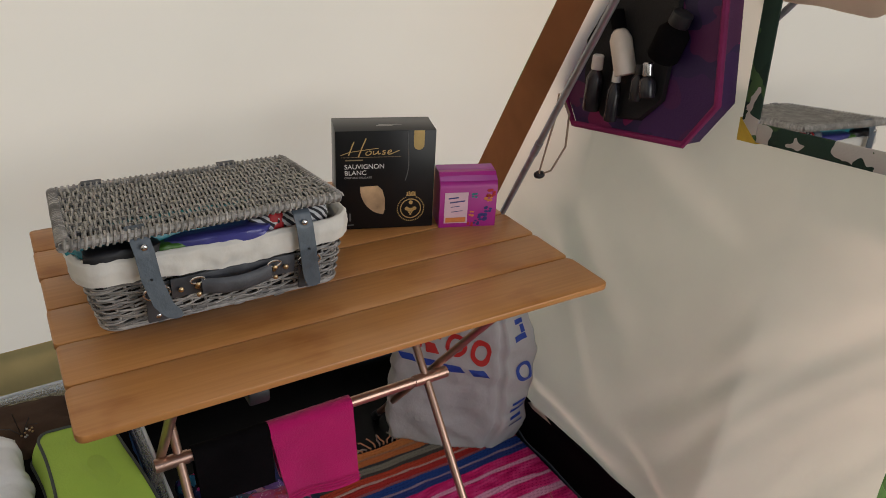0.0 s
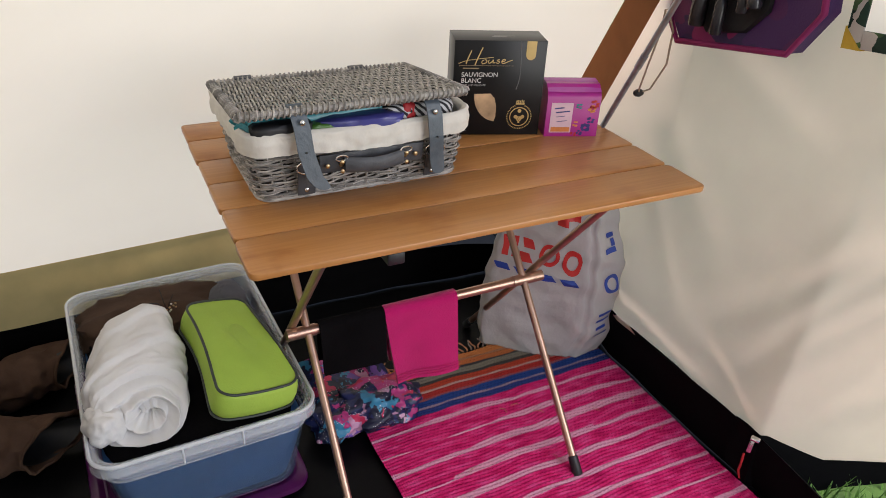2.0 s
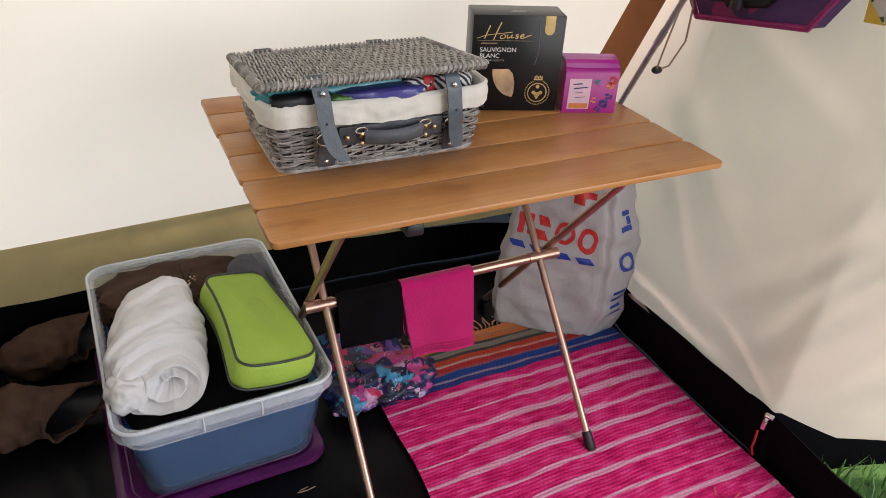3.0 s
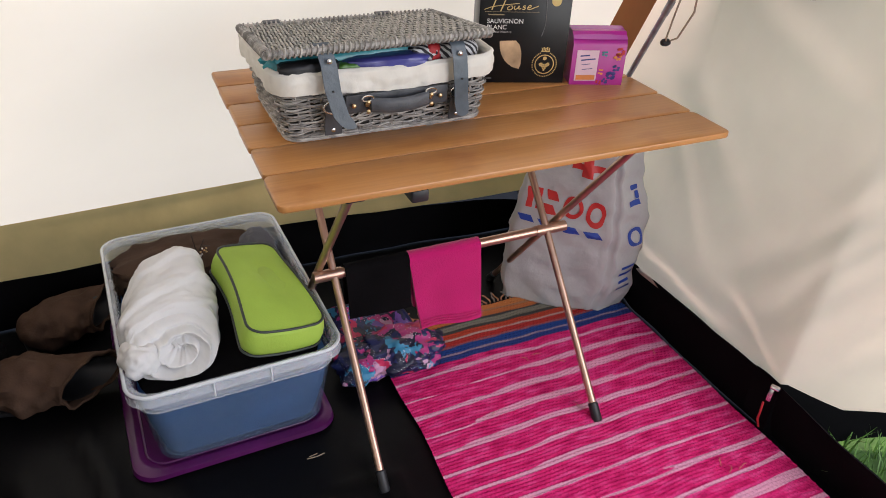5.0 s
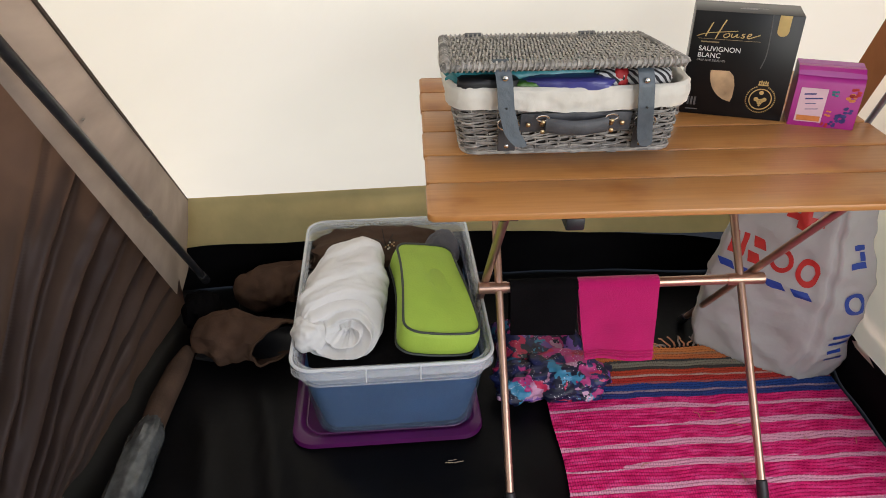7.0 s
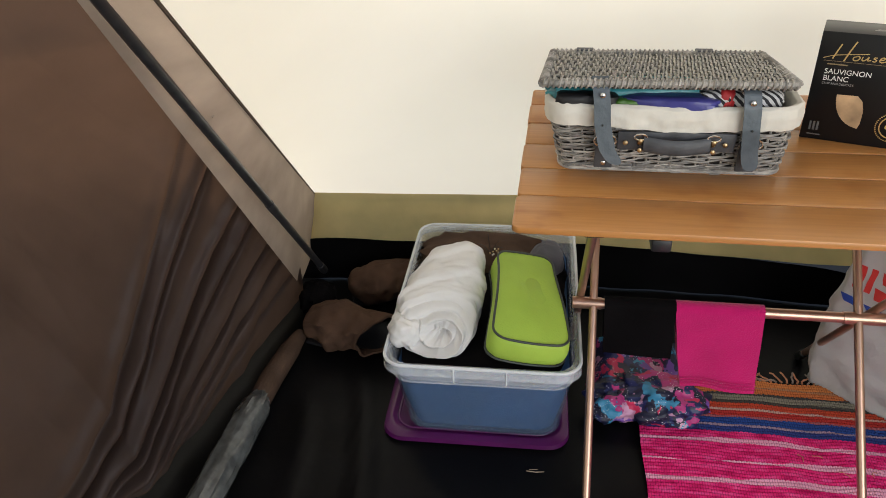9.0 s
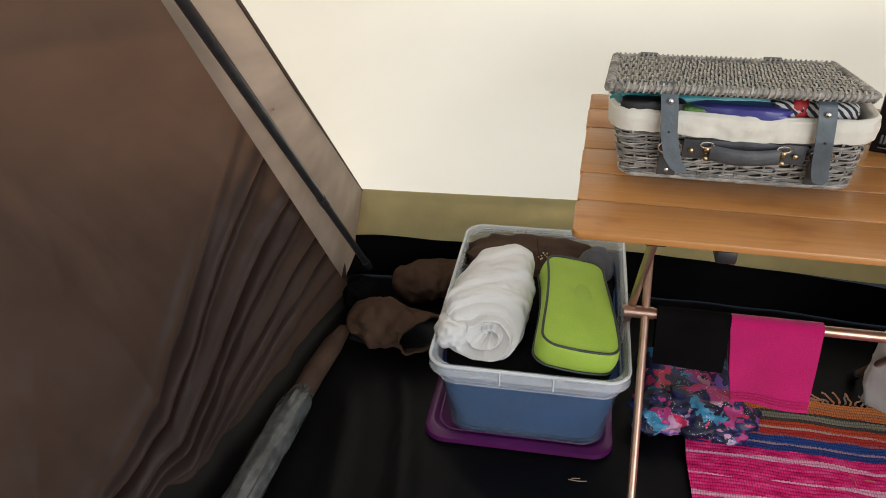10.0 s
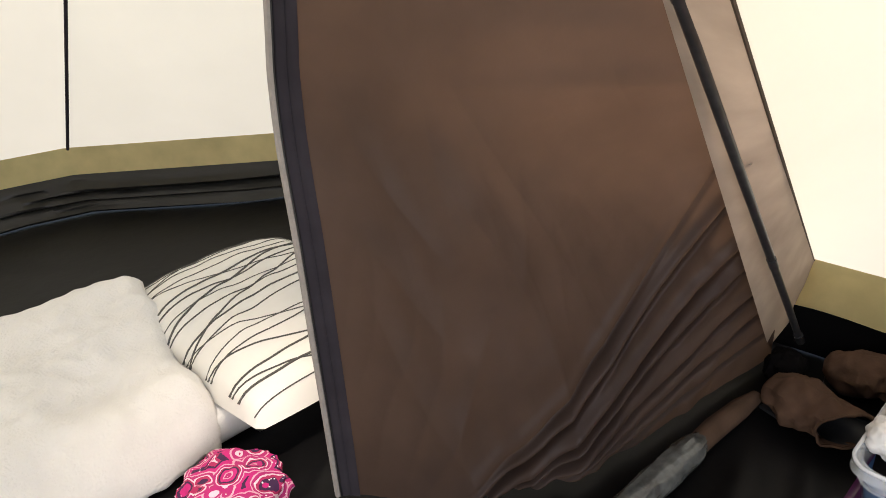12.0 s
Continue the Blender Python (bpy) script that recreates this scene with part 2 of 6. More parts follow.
CANVAS = cloth_light("canvas", (0.82, 0.79, 0.71), (0.92, 0.895, 0.79), 0.55, 0.02, 3.0, 0.10, 9.0)
CANVAS_DOOR = cloth_light("door_canvas", (0.80, 0.72, 0.61), (0.97, 0.80, 0.65), 0.6, 0.05, 5.0, 0.2, 12.0)
SKIRT = cloth_light("skirt_cloth", (0.48, 0.35, 0.16), (0.86, 0.62, 0.27), 0.58, 0.12, 8.0)
BROWN_STRIP = cloth_light("brown_cloth", (0.42, 0.34, 0.28), (0.44, 0.34, 0.26), 0.3, 0.14, 9.0)
RUST_STRIP = cloth_light("rust_cloth", (0.22, 0.095, 0.045), (0.34, 0.15, 0.07), 0.35, 0.12, 9.0)
CURTAIN = glossed(cloth_light("dark_cloth", (0.056, 0.040, 0.036), (0.160, 0.094, 0.064), 0.45, 0.14, 5.0, 0.25, 14.0), 0.010, 0.5)
CURTAIN_BAND = cloth_light("dark_band", (0.05, 0.045, 0.055), (0.07, 0.06, 0.07), 0.3, 0.14, 12.0)
GROUNDSHEET = material("black_groundsheet", (0.0030, 0.0030, 0.0036), 0.42, 0, 0.35, 5, 0.5, 9, spec=0.13)
TUB_SHEET = material("black_tub_cloth", (0.0032, 0.0032, 0.0038), 0.8, 0, 0.3, 6, 0.3, 14, spec=0.05)
INNER_SHEET = material("inner_groundsheet", (0.017, 0.017, 0.0165), 0.4, 0, 0.3, 5, 0.5, 9, spec=0.35)
GRASS = material("grass", (0.05, 0.12, 0.02), 0.8, 0, 0.4, 30)
GRASS_BLADE = material("grass_blade", (0.09, 0.22, 0.035), 0.55, 0, 0.45, 9, 0)
BAMBOO = bamboo()
COPPER = material("copper_tube", (0.50, 0.32, 0.24), 0.32, 0.85, 0.08, 30, 0)
STEEL = material("steel", (0.62, 0.62, 0.62), 0.25, 1.0, 0.05, 30, 0)
BRASS = material("brass", (0.58, 0.42, 0.24), 0.3, 1.0, 0.08, 30, 0)
BLACK = material("black_plastic", (0.012, 0.012, 0.014), 0.5, 0, 0.2, 30, 0.1)
POLE = material("dark_steel", (0.06, 0.06, 0.065), 0.35, 0.6, 0.25, 40, 0)
POLE_GREY = material("grey_steel", (0.30, 0.30, 0.33), 0.35, 0.7, 0.2, 40, 0)
WICKER = per_strand(material("grey_wicker", (0.33, 0.31, 0.285), 0.62, 0, 0.35, 55, 0.3, 220), 0.5, 1.35)
# near-black copy of the wicker, coloured as the shade inside the weave
WICKER_SHADE = material("shaded_wicker", (0.045, 0.04, 0.035), 0.8, 0, 0.3, 55, 0)
LINER = material("cotton_liner", (0.66, 0.63, 0.57), 0.95, 0, 0.05, 30, 0.25, 90, spec=0.1)
STRAP = material("slate_leather", (0.075, 0.095, 0.115), 0.45, 0, 0.2, 40, 0.2, 160)
STRAP_DARK = material("dark_leather", (0.055, 0.058, 0.066), 0.5, 0, 0.25, 40, 0.2, 160)
WINE = material("black_card", (0.006, 0.006, 0.007), 0.3, 0, 0.1, 20, 0, spec=0.3)
GOLD = material("gold_print", (0.60, 0.43, 0.18), 0.35, 0.5, 0.1, 40, 0)
GOLD_DIM = material("dull_gold_print", (0.30, 0.22, 0.12), 0.4, 0.3, 0.1, 40, 0)
PRINT_WHITE = material("white_print", (0.75, 0.74, 0.72), 0.5, 0, 0.03, 40, 0)
PRINT_GREY = material("grey_print", (0.32, 0.31, 0.30), 0.5, 0, 0.05, 40, 0)
PRINT_DIM = material("dim_print", (0.10, 0.10, 0.10), 0.5, 0, 0.05, 40, 0)
PRINT_RED = material("red_print", (0.55, 0.035, 0.03), 0.5, 0, 0.08, 40, 0)
PRINT_BLUE = material("blue_print", (0.02, 0.06, 0.33), 0.5, 0, 0.08, 40, 0)
GLASS_PRINT = material("glass_print", (0.46, 0.30, 0.17), 0.4, 0, 0.45, 22, 0)
PINK = material("magenta_card", (0.37, 0.012, 0.22), 0.35, 0, 0.06, 20, 0)
PINK_PALE = material("lilac_card", (0.40, 0.07, 0.33), 0.25, 0, 0.06, 20, 0)
LABEL_PINK = material("pale_pink_paper", (0.66, 0.45, 0.52), 0.6, 0, 0.05, 40, 0)
ORANGE = material("orange_print", (0.62, 0.20, 0.05), 0.6, 0, 0.15, 80, 0)
RED = material("red_ribbon", (0.45, 0.02, 0.025), 0.6, 0, 0.15, 40, 0)
NAVY = material("navy_print", (0.035, 0.03, 0.16), 0.6, 0, 0.15, 40, 0)
TEAL = material("teal_film", (0.02, 0.22, 0.26), 0.3, 0, 0.35, 14, 0.2)
VIOLET = material("violet_film", (0.045, 0.045, 0.20), 0.3, 0, 0.3, 20, 0.2)
GREENPACK = material("green_film", (0.05, 0.14, 0.02), 0.4, 0, 0.3, 20, 0.2)
STRIPED = striped_cloth("striped_napkin", (0.02, 0.02, 0.025), (0.55, 0.55, 0.56), 45)
BIN_PLASTIC = clear_plastic("clear_bin_plastic", (0.19, 0.285, 0.42), 0.80, 0.28)
BIN_RIM = clear_plastic("milky_rim_plastic", (0.84, 0.88, 0.93), 0.74, 0.18)
RIM_EDGE = clear_plastic("rim_edge_plastic", (0.88, 0.90, 0.93), 0.42, 0.18)
PURPLE = material("purple_plastic", (0.075, 0.005, 0.070), 0.3, 0, 0.15, 12, 0.05)
BLUE_CLOTH = material("blue_bedding_cloth", (0.022, 0.090, 0.235), 0.85, 0, 0.25, 7, 0.3, 60)
BROWN_CLOTH = material("brown_jacket_cloth", (0.068, 0.042, 0.030), 0.9, 0, 0.25, 14, 0.3, 160, spec=0.1)
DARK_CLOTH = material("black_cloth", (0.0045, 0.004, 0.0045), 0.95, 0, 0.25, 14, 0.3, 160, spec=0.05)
GREY_CLOTH = material("grey_cap_cloth", (0.085, 0.085, 0.10), 0.9, 0, 0.2, 14, 0.3, 160)
TOWEL = material("white_towel", (0.66, 0.655, 0.65), 0.97, 0, 0.04, 20, 0.15, 160, spec=0.1)
WHITE = material("white_cloth", (0.70, 0.69, 0.66), 0.95, 0, 0.05, 20, 0.4, 200)
TRIM_PRINT = patterned("trim_print", [(0.0, (0.7, 0.65, 0.66)), (0.4, (0.16, 0.02, 0.13)), (0.7, (0.35, 0.05, 0.25)), (0.85, (0.05, 0.02, 0.06))], 160)
LIME = material("lime_cloth", (0.33, 0.50, 0.065), 0.7, 0, 0.10, 9, 0.25, 240)
PIPING = material("grey_piping", (0.035, 0.045, 0.04), 0.6, 0, 0.2, 40, 0)
RUG = rug()
TASSEL = material("orange_thread", (0.44, 0.20, 0.11), 0.9, 0, 0.3, 60, 0)
TASSEL_DARK = material("grey_thread", (0.26, 0.20, 0.17), 0.9, 0, 0.3, 60, 0)
BAGW = cloth_light("white_polythene", (0.56, 0.555, 0.55), (0.5, 0.49, 0.48), 0.25, 0.05, 9.0, 0.5, 22.0)
MAGENTA = material("magenta_towelling", (0.50, 0.010, 0.130), 0.95, 0, 0.08, 16, 0.5, 320, sheen=0.3, spec=0.1)
FLORAL = patterned("floral_print", [(0.0, (0.005, 0.007, 0.03)), (0.14, (0.40, 0.03, 0.17)), (0.24, (0.008, 0.015, 0.08)), (0.38, (0.03, 0.22, 0.38)), (0.50, (0.010, 0.016, 0.09)), (0.62, (0.50, 0.015, 0.08)), (0.70, (0.16, 0.07, 0.34)), (0.77, (0.005, 0.007, 0.03)), (0.94, (0.50, 0.26, 0.40))], 36, 0.45, 6.0, dot_colour=(0.78, 0.74, 0.78), warp=0.85)
PAISLEY = patterned("paisley_print", [(0.0, (0.75, 0.5, 0.6)), (0.10, (0.42, 0.01, 0.14)), (0.32, (0.65, 0.35, 0.45)), (0.42, (0.50, 0.008, 0.16)), (0.70, (0.04, 0.006, 0.05)), (0.86, (0.38, 0.01, 0.09))], 15, 0.8, 6.0, warp=0.15, rings=True)
SUEDE = material("brown_suede", (0.078, 0.045, 0.031), 0.85, 0, 0.22, 16, 0.3, 200, spec=0.1)
GREY_PLASTIC = material("grey_film", (0.08, 0.085, 0.085), 0.22, 0.1, 0.5, 26, 0.5, 60)
ORGANISER = patterned("galaxy_print", [(0.0, (0.012, 0.008, 0.045)), (0.30, (0.030, 0.010, 0.075)), (0.55, (0.22, 0.008, 0.09)), (0.70, (0.05, 0.010, 0.09)), (0.85, (0.018, 0.010, 0.06)), (1.0, (0.30, 0.010, 0.11))], 6, 0.6, warp=1.6, mode="LINEAR")
PINK_EDGE = material("magenta_binding", (0.22, 0.008, 0.09), 0.7, 0, 0.15, 30, 0.1)
MESH_BLACK = material("black_mesh", (0.004, 0.004, 0.005), 0.75, 0, 0.3, 60, 0.4, 500)
LOTION = material("cream_bottle", (0.72, 0.66, 0.58), 0.4, 0, 0.05, 30, 0)
SMOKE = material("smoky_bottle", (0.022, 0.020, 0.024), 0.25, 0, 0.3, 30, 0)
MIRROR = material("mirror_silver", (0.90, 0.90, 0.90), 0.02, 1.0, 0.0, 5, 0)
LEAF = patterned("leaf_print", [(0.0, (0.008, 0.03, 0.018)), (0.3, (0.06, 0.13, 0.045)), (0.5, (0.012, 0.04, 0.025)), (0.75, (0.50, 0.48, 0.44)), (0.86, (0.04, 0.09, 0.03))], 14, 0.8, warp=0.9)
YELLOW = material("yellow_cloth", (0.55, 0.36, 0.04), 0.8, 0, 0.15, 40, 0.2)
CORD = material("beige_cord", (0.36, 0.28, 0.20), 0.9, 0, 0.15, 200, 0)
FLEECE = material("white_fleece", (0.74, 0.72, 0.68), 1.0, 0, 0.05, 9, 0.9, 130, sheen=0.4, spec=0.1)
PILLOW = material("pillow_cotton", (0.74, 0.72, 0.67), 0.95, 0, 0.03, 9, 0.2, 40, spec=0.1)
LINE_GREY = material("grey_line_print", (0.085, 0.082, 0.075), 0.9, 0, 0.15, 60, 0)
SEAM_DARK = material("seam_thread", (0.07, 0.05, 0.035), 0.9, 0, 0.2, 60, 0)
ZIP_TAPE = material("zip_tape", (0.30, 0.27, 0.25), 0.7, 0, 0.1, 80, 0.3, 400)

# ---- helpers ----
ROOTS = {}


def thing(name, at, label, category, group="", rz=0.0, kind=""):
    """An Empty at the base of a thing; its parts are given in the world's metres, or local to it."""
    ob = new(name)
    ob.empty_display_size = 0.05
    ob.matrix_basis = pose(*at, 0, 0, rz)
    ROOTS[ob] = ob.matrix_basis.copy()
    return tagged(ob, label, category, group, kind)


def part(name, bm, mat, parent=None, label="", local=False, smooth=True):
    me = bpy.data.meshes.new(name)
    if parent is not None and not local:
        bm.transform(ROOTS[parent].inverted())
    bmesh.ops.recalc_face_normals(bm, faces=bm.faces)
    for f in bm.faces:
        f.smooth = bool(smooth)
    bm.to_mesh(me)
    bm.free()
    for m in (mat if isinstance(mat, (list, tuple)) else [mat]):
        me.materials.append(m)
    if smooth == 1:
        me.set_sharp_from_angle(angle=radians(42))
    ob = new(name, me)
    if parent is not None:
        ob.parent = parent
        ROOTS[ob] = ROOTS[parent]
    return tagged(ob, label)


def structure(name, bm, mat, label, category, smooth=True):
    ob = part(name, bm, mat, None, "", True, smooth)
    ROOTS[ob] = Matrix()
    return tagged(ob, label, category, "", "structure")


def box(bm, size, m=Matrix(), bevel=0.0, seg=2):
    made = bmesh.ops.create_cube(bm, size=1.0, matrix=m @ Matrix.Diagonal((*size, 1)))
    if bevel:
        vs = made["verts"]
        edges = list({e for v in vs for e in v.link_edges})
        bmesh.ops.bevel(bm, geom=edges, offset=bevel, segments=seg, profile=0.5, affect="EDGES")
    return bm


def fresh():
    return bmesh.new()


def tube(bm, pts, r, seg=10, caps=True):
    """A round bar along points; r is one radius or one for each point."""
    pts = [Vector(p) for p in pts]
    n = len(pts)
    radii = r if isinstance(r, (list, tuple)) else [r] * n
    side = None
    rings = []
    for i, p in enumerate(pts):
        d = (pts[min(i + 1, n - 1)] - pts[max(i - 1, 0)]).normalized()
        if side is None:
            side = d.orthogonal().normalized()
        side = (side - d * side.dot(d)).normalized()
        up = d.cross(side)
        rings.append([bm.verts.new(p + radii[i] * (math.cos(2 * math.pi * k / seg) * side + math.sin(2 * math.pi * k / seg) * up)) for k in range(seg)])
    for a, b in zip(rings, rings[1:]):
        for k in range(seg):
            bm.faces.new((a[k], a[(k + 1) % seg], b[(k + 1) % seg], b[k]))
    if caps:
        bm.faces.new(rings[0][::-1])
        bm.faces.new(rings[-1])
    return bm


def sheet(bm, f, nu, nv, closed=False):
    """A cloth or shell: f(u, v) for u and v from 0 to 1."""
    g = [[bm.verts.new(f(i / nu, j / nv)) for i in range(nu if closed else nu + 1)] for j in range(nv + 1)]
    cols = nu if closed else nu
    for j in range(nv):
        for i in range(cols):
            k = (i + 1) % nu if closed else i + 1
            bm.faces.new((g[j][i], g[j][k], g[j + 1][k], g[j + 1][i]))
    return g


def thicken(bm, depth):
    """Give a sheet a second side and edges."""
    bmesh.ops.recalc_face_normals(bm, faces=bm.faces)
    bm.normal_update()
    verts, faces = bm.verts[:], bm.faces[:]
    rim = [e for e in bm.edges if len(e.link_faces) == 1]
    twin = {v: bm.verts.new(v.co - v.normal * depth) for v in verts}
    for f in faces:
        bm.faces.new([twin[v] for v in reversed(f.verts)])
    for e in rim:
        p, q = e.verts
        bm.faces.new((p, q, twin[q], twin[p]))
    return bm


def lerp(a, b, t):
    return a + (b - a) * t


def steps(table, x):
    """A value between the rows of a small table."""
    if x <= table[0][0]:
        return table[0][1]
    for (a, p), (b, q) in zip(table, table[1:]):
        if x <= b:
            return lerp(p, q, (x - a) / (b - a))
    return table[-1][1]


# ---- the tent ----
def left_seam(z):
    return Vector((-0.623 + 0.247 * (z - 0.27), 0.838 - 1.242 * (z - 0.27), z))


def left_pole(z):
    return Vector((-0.574 + 0.066 * (z - 0.13), 0.673 - 0.869 * (z - 0.13), z))


def left_edge(z):
    """Where the seam strip ends and the inner curtain begins."""
    return Vector((-0.637 + 0.101 * (z - 0.05), 0.678 - 0.804 * (z - 0.05), z))


def right_seam(z):
    return Vector((0.93 - 0.395 * (z - 0.7), 0.524 - 0.95 * (z - 0.7), z))


def right_pole(z):
    return Vector((0.88 - 0.185 * (z - 0.638), 0.36 - 0.673 * (z - 0.638), z))


BULGE = [(0.27, 0.0), (0.67, 0.22), (0.86, 0.31), (1.2, 0.36), (2.2, 0.4)]


def back_wall(u, v):
    z = lerp(0.27, 2.1, v)
    a, b = left_seam(z), right_seam(z)
    p = a.lerp(b, u)
    p.y += steps(BULGE, z) * (1 - (2 * u - 1) ** 4) + 0.004 * noise.noise(Vector((3 * u, 4 * v, 1)))
    return p


bm = fresh()
sheet(bm, back_wall, 40, 40)
structure("wall_back", bm, CANVAS, "cream canvas tent wall leaning inward and glowing with daylight", "tent wall")


def skirt(u, v):
    z = lerp(0.12, 0.27, v)
    x = lerp(-0.66, 1.12, u)
    y = lerp(0.8, 0.845, v) + 0.04 * math.sin(math.pi * min(1, max(0, u))) + 0.004 * math.sin(30 * u)
    return Vector((x, y + 0.085 * u * u * v, z))


bm = fresh()
sheet(bm, skirt, 40, 4)
structure("skirt_back", bm, SKIRT, "mustard canvas skirt along the foot of the tent wall", "tent skirt")


def tub_back(u, v):
    z = lerp(0.0, 0.135, v)
    x = lerp(-0.75, 1.15, u)
    s = max(0.0, (x - 0.45) / 0.5)
    y = 0.79 + 0.045 * math.sin(math.pi * max(0, min(1, (x + 0.7) / 1.7))) - 0.10 * s * s * v + 0.01 * noise.noise(Vector((6 * x, 3 * v, 0)))
    return Vector((x, y, z + 0.012 * math.sin(9 * x) * v * 0.5))


bm = fresh()
sheet(bm, tub_back, 60, 5)
structure("groundsheet_edge_back", bm, TUB_SHEET, "black groundsheet turned up along the tent wall", "groundsheet")


DOOR_FOLDS = [((0.36, 0.21), (0.0, 0.165), 0.018, 0.010), ((0.0, 0.25), (-0.17, 0.15), 0.016, 0.008), ((-0.42, 0.86), (-0.12, 0.30), 0.022, 0.012),
              ((-0.40, 0.70), (-0.15, 0.29), 0.020, 0.010), ((-0.42, 0.52), (-0.27, 0.22), 0.024, 0.012), ((-0.44, 0.80), (-0.02, 0.36), 0.030, 0.009),
              ((0.30, 0.70), (0.05, 0.45), 0.035, 0.006), ((0.34, 0.60), (0.10, 0.26), 0.030, 0.006), ((-0.20, 0.62), (-0.10, 0.42), 0.014, -0.005),
              ((0.22, 0.86), (-0.10, 0.74), 0.04, 0.006), ((-0.30, 0.40), (-0.24, 0.20), 0.012, -0.006)]


def right_wall(u, v):
    low = min(1.0, max(0.0, (u - 0.75) / 0.12))
    z = lerp(0.14 - 0.075 * low * low * (3 - 2 * low), 2.1, v)
    c = right_seam(z)
    lean = max(0.0, z - 1.0)
    m = Vector((0.962 + 0.06 * (z - 0.15) / 0.75 - 0.3 * lean, 0.27 - 0.5 * lean, z))
    e = Vector((1.0 + 0.07 * (z - 0.15) / 0.75 - 0.3 * lean, -0.42 - 0.1 * lean, z))
    g = Vector((0.978 + 0.05 * (z - 0.15) / 0.75 - 0.3 * lean, -0.19 - 0.3 * lean, z))
    e.x += 0.33 * max(0.0, 1 - (z - 0.1) / 0.75)
    e.y += 0.06 * max(0.0, 1 - (z - 0.1) / 0.75)
    p = c.lerp(m, u / 0.4) if u < 0.4 else (m.lerp(g, (u - 0.4) / 0.35) if u < 0.75 else g.lerp(e, (u - 0.75) / 0.25))
    q = Vector((2.2 * p.y + 1.6 * z, 0.9 * z - 1.2 * p.y, 2))
    fold = 0.005 * noise.noise(q * 1.3) + 0.0012 * noise.noise(q * 7)
    # folds of the slack cloth, each from one place to another with its width and depth
    line = 0.0
    for (ya, za), (yb, zb), wd, h in DOOR_FOLDS:
        dy, dz = yb - ya, zb - za
        ln = math.hypot(dy, dz)
        k = ((p.y - ya) * dy + (z - za) * dz) / (ln * ln)
        d = ((p.y - ya) * dz - (z - za) * dy) / ln + 0.03 * noise.noise(Vector((4 * p.y, 4 * z, ya * 9)))
        fade = min(1.0, max(0.0, 0.5 - abs(k - 0.5) + 0.12) * 4)
        line += 0.62 * h * fade * (math.exp(-(d / wd) ** 2) - 0.5 * math.exp(-((d - 1.6 * wd) / (1.5 * wd)) ** 2))
    p.x += (fold + line) * min(1, 6 * u)
    return p


bm = fresh()
sheet(bm, right_wall, 110, 130)
structure("wall_right", bm, CANVAS_DOOR, "cream canvas door panel hanging in soft creases", "tent wall")


def tub_right(u, v):
    y = lerp(1.0, -1.3, u)
    x = 0.965 + 0.03 * max(0.0, -y) + (0.2 * max(0, y - 0.3))
    h = steps([(-1.3, 0.11), (-0.35, 0.125), (-0.18, 0.15), (1.0, 0.155)], y)
    out = 0.055 * min(1.0, max(0.0, (-0.12 - y) / 0.2))
    a = v * (math.pi / 2 if out == 0 else math.pi)
    if v < 0.5:
        p = Vector((x + 0.022 * (1 - 2 * v), y, h * 2 * v))
    else:
        k = (v - 0.5) * 2
        p = Vector((x + out * k, y, h - (h + 0.02) * k * k * min(1.0, out / 0.055) - 0.01 * k * (out == 0)))
        if out == 0:
            p = Vector((x + 0.004 * k, y, h - 0.003 * k))
    p.x += 0.006 * noise.noise(Vector((0, 7 * y, 3 * v)))
    return p


bm = fresh()
sheet(bm, tub_right, 90, 16)
structure("groundsheet_edge_right", bm, TUB_SHEET, "black groundsheet sill turned up at the tent door", "groundsheet")


def door_band(u, v):
    p = right_wall(lerp(0.70, 1.0, u), 0.006)
    return Vector((p.x - 0.004, p.y - 0.002, lerp(steps([(0.0, 0.03), (0.40, -0.03), (0.62, 0.0), (1.0, 0.03)], u), steps([(0.0, 0.150), (0.2, 0.150), (0.5, 0.085), (1.0, 0.078)], u), v)))


bm = fresh()
sheet(bm, door_band, 30, 4)
structure("door_hem", bm, TUB_SHEET, "black hem along the foot of the door panel", "tent door")

def floor_f(u, v):
    x, y = lerp(-4.21, 1.025, u), lerp(-4.4, 1.6, v)
    z = -0.003 + 0.003 * noise.noise(Vector((3 * x, 3 * y, 0)))
    for (xa, ya), (xb, yb), wd, h in FLOOR_FOLDS:
        dx, dy = xb - xa, yb - ya
        ln = math.hypot(dx, dy)
        k = ((x - xa) * dx + (y - ya) * dy) / (ln * ln)
        d = ((x - xa) * dy - (y - ya) * dx) / ln + 0.02 * noise.noise(Vector((5 * x, 5 * y, xa)))
        z += h * math.exp(-(d / wd) ** 2) * min(1.0, max(0.0, 0.6 - abs(k - 0.5)) * 5)
    return Vector((x, y, min(z, 0.012)))


FLOOR_FOLDS = [((-0.40, 0.42), (-0.28, -0.15), 0.020, 0.011), ((0.15, 0.10), (0.23, -0.22), 0.016, 0.009), ((-0.20, 0.10), (0.12, -0.16), 0.022, 0.008),
               ((-0.52, 0.30), (-0.42, -0.20), 0.018, 0.008), ((0.02, 0.02), (0.20, 0.00), 0.014, 0.007), ((-1.25, -0.35), (-1.05, -0.70), 0.02, 0.010)]
bm = fresh()
sheet(bm, floor_f, 260, 300)
structure("floor", bm, GROUNDSHEET, "black plastic groundsheet on the tent floor", "floor")
bm = fresh()
box(bm, (0.16, 1.25, 0.02), pose(1.107, 0.56, -0.01))
structure("floor_corner", bm, GROUNDSHEET, "black plastic groundsheet in the tent corner", "floor")
bm = fresh()
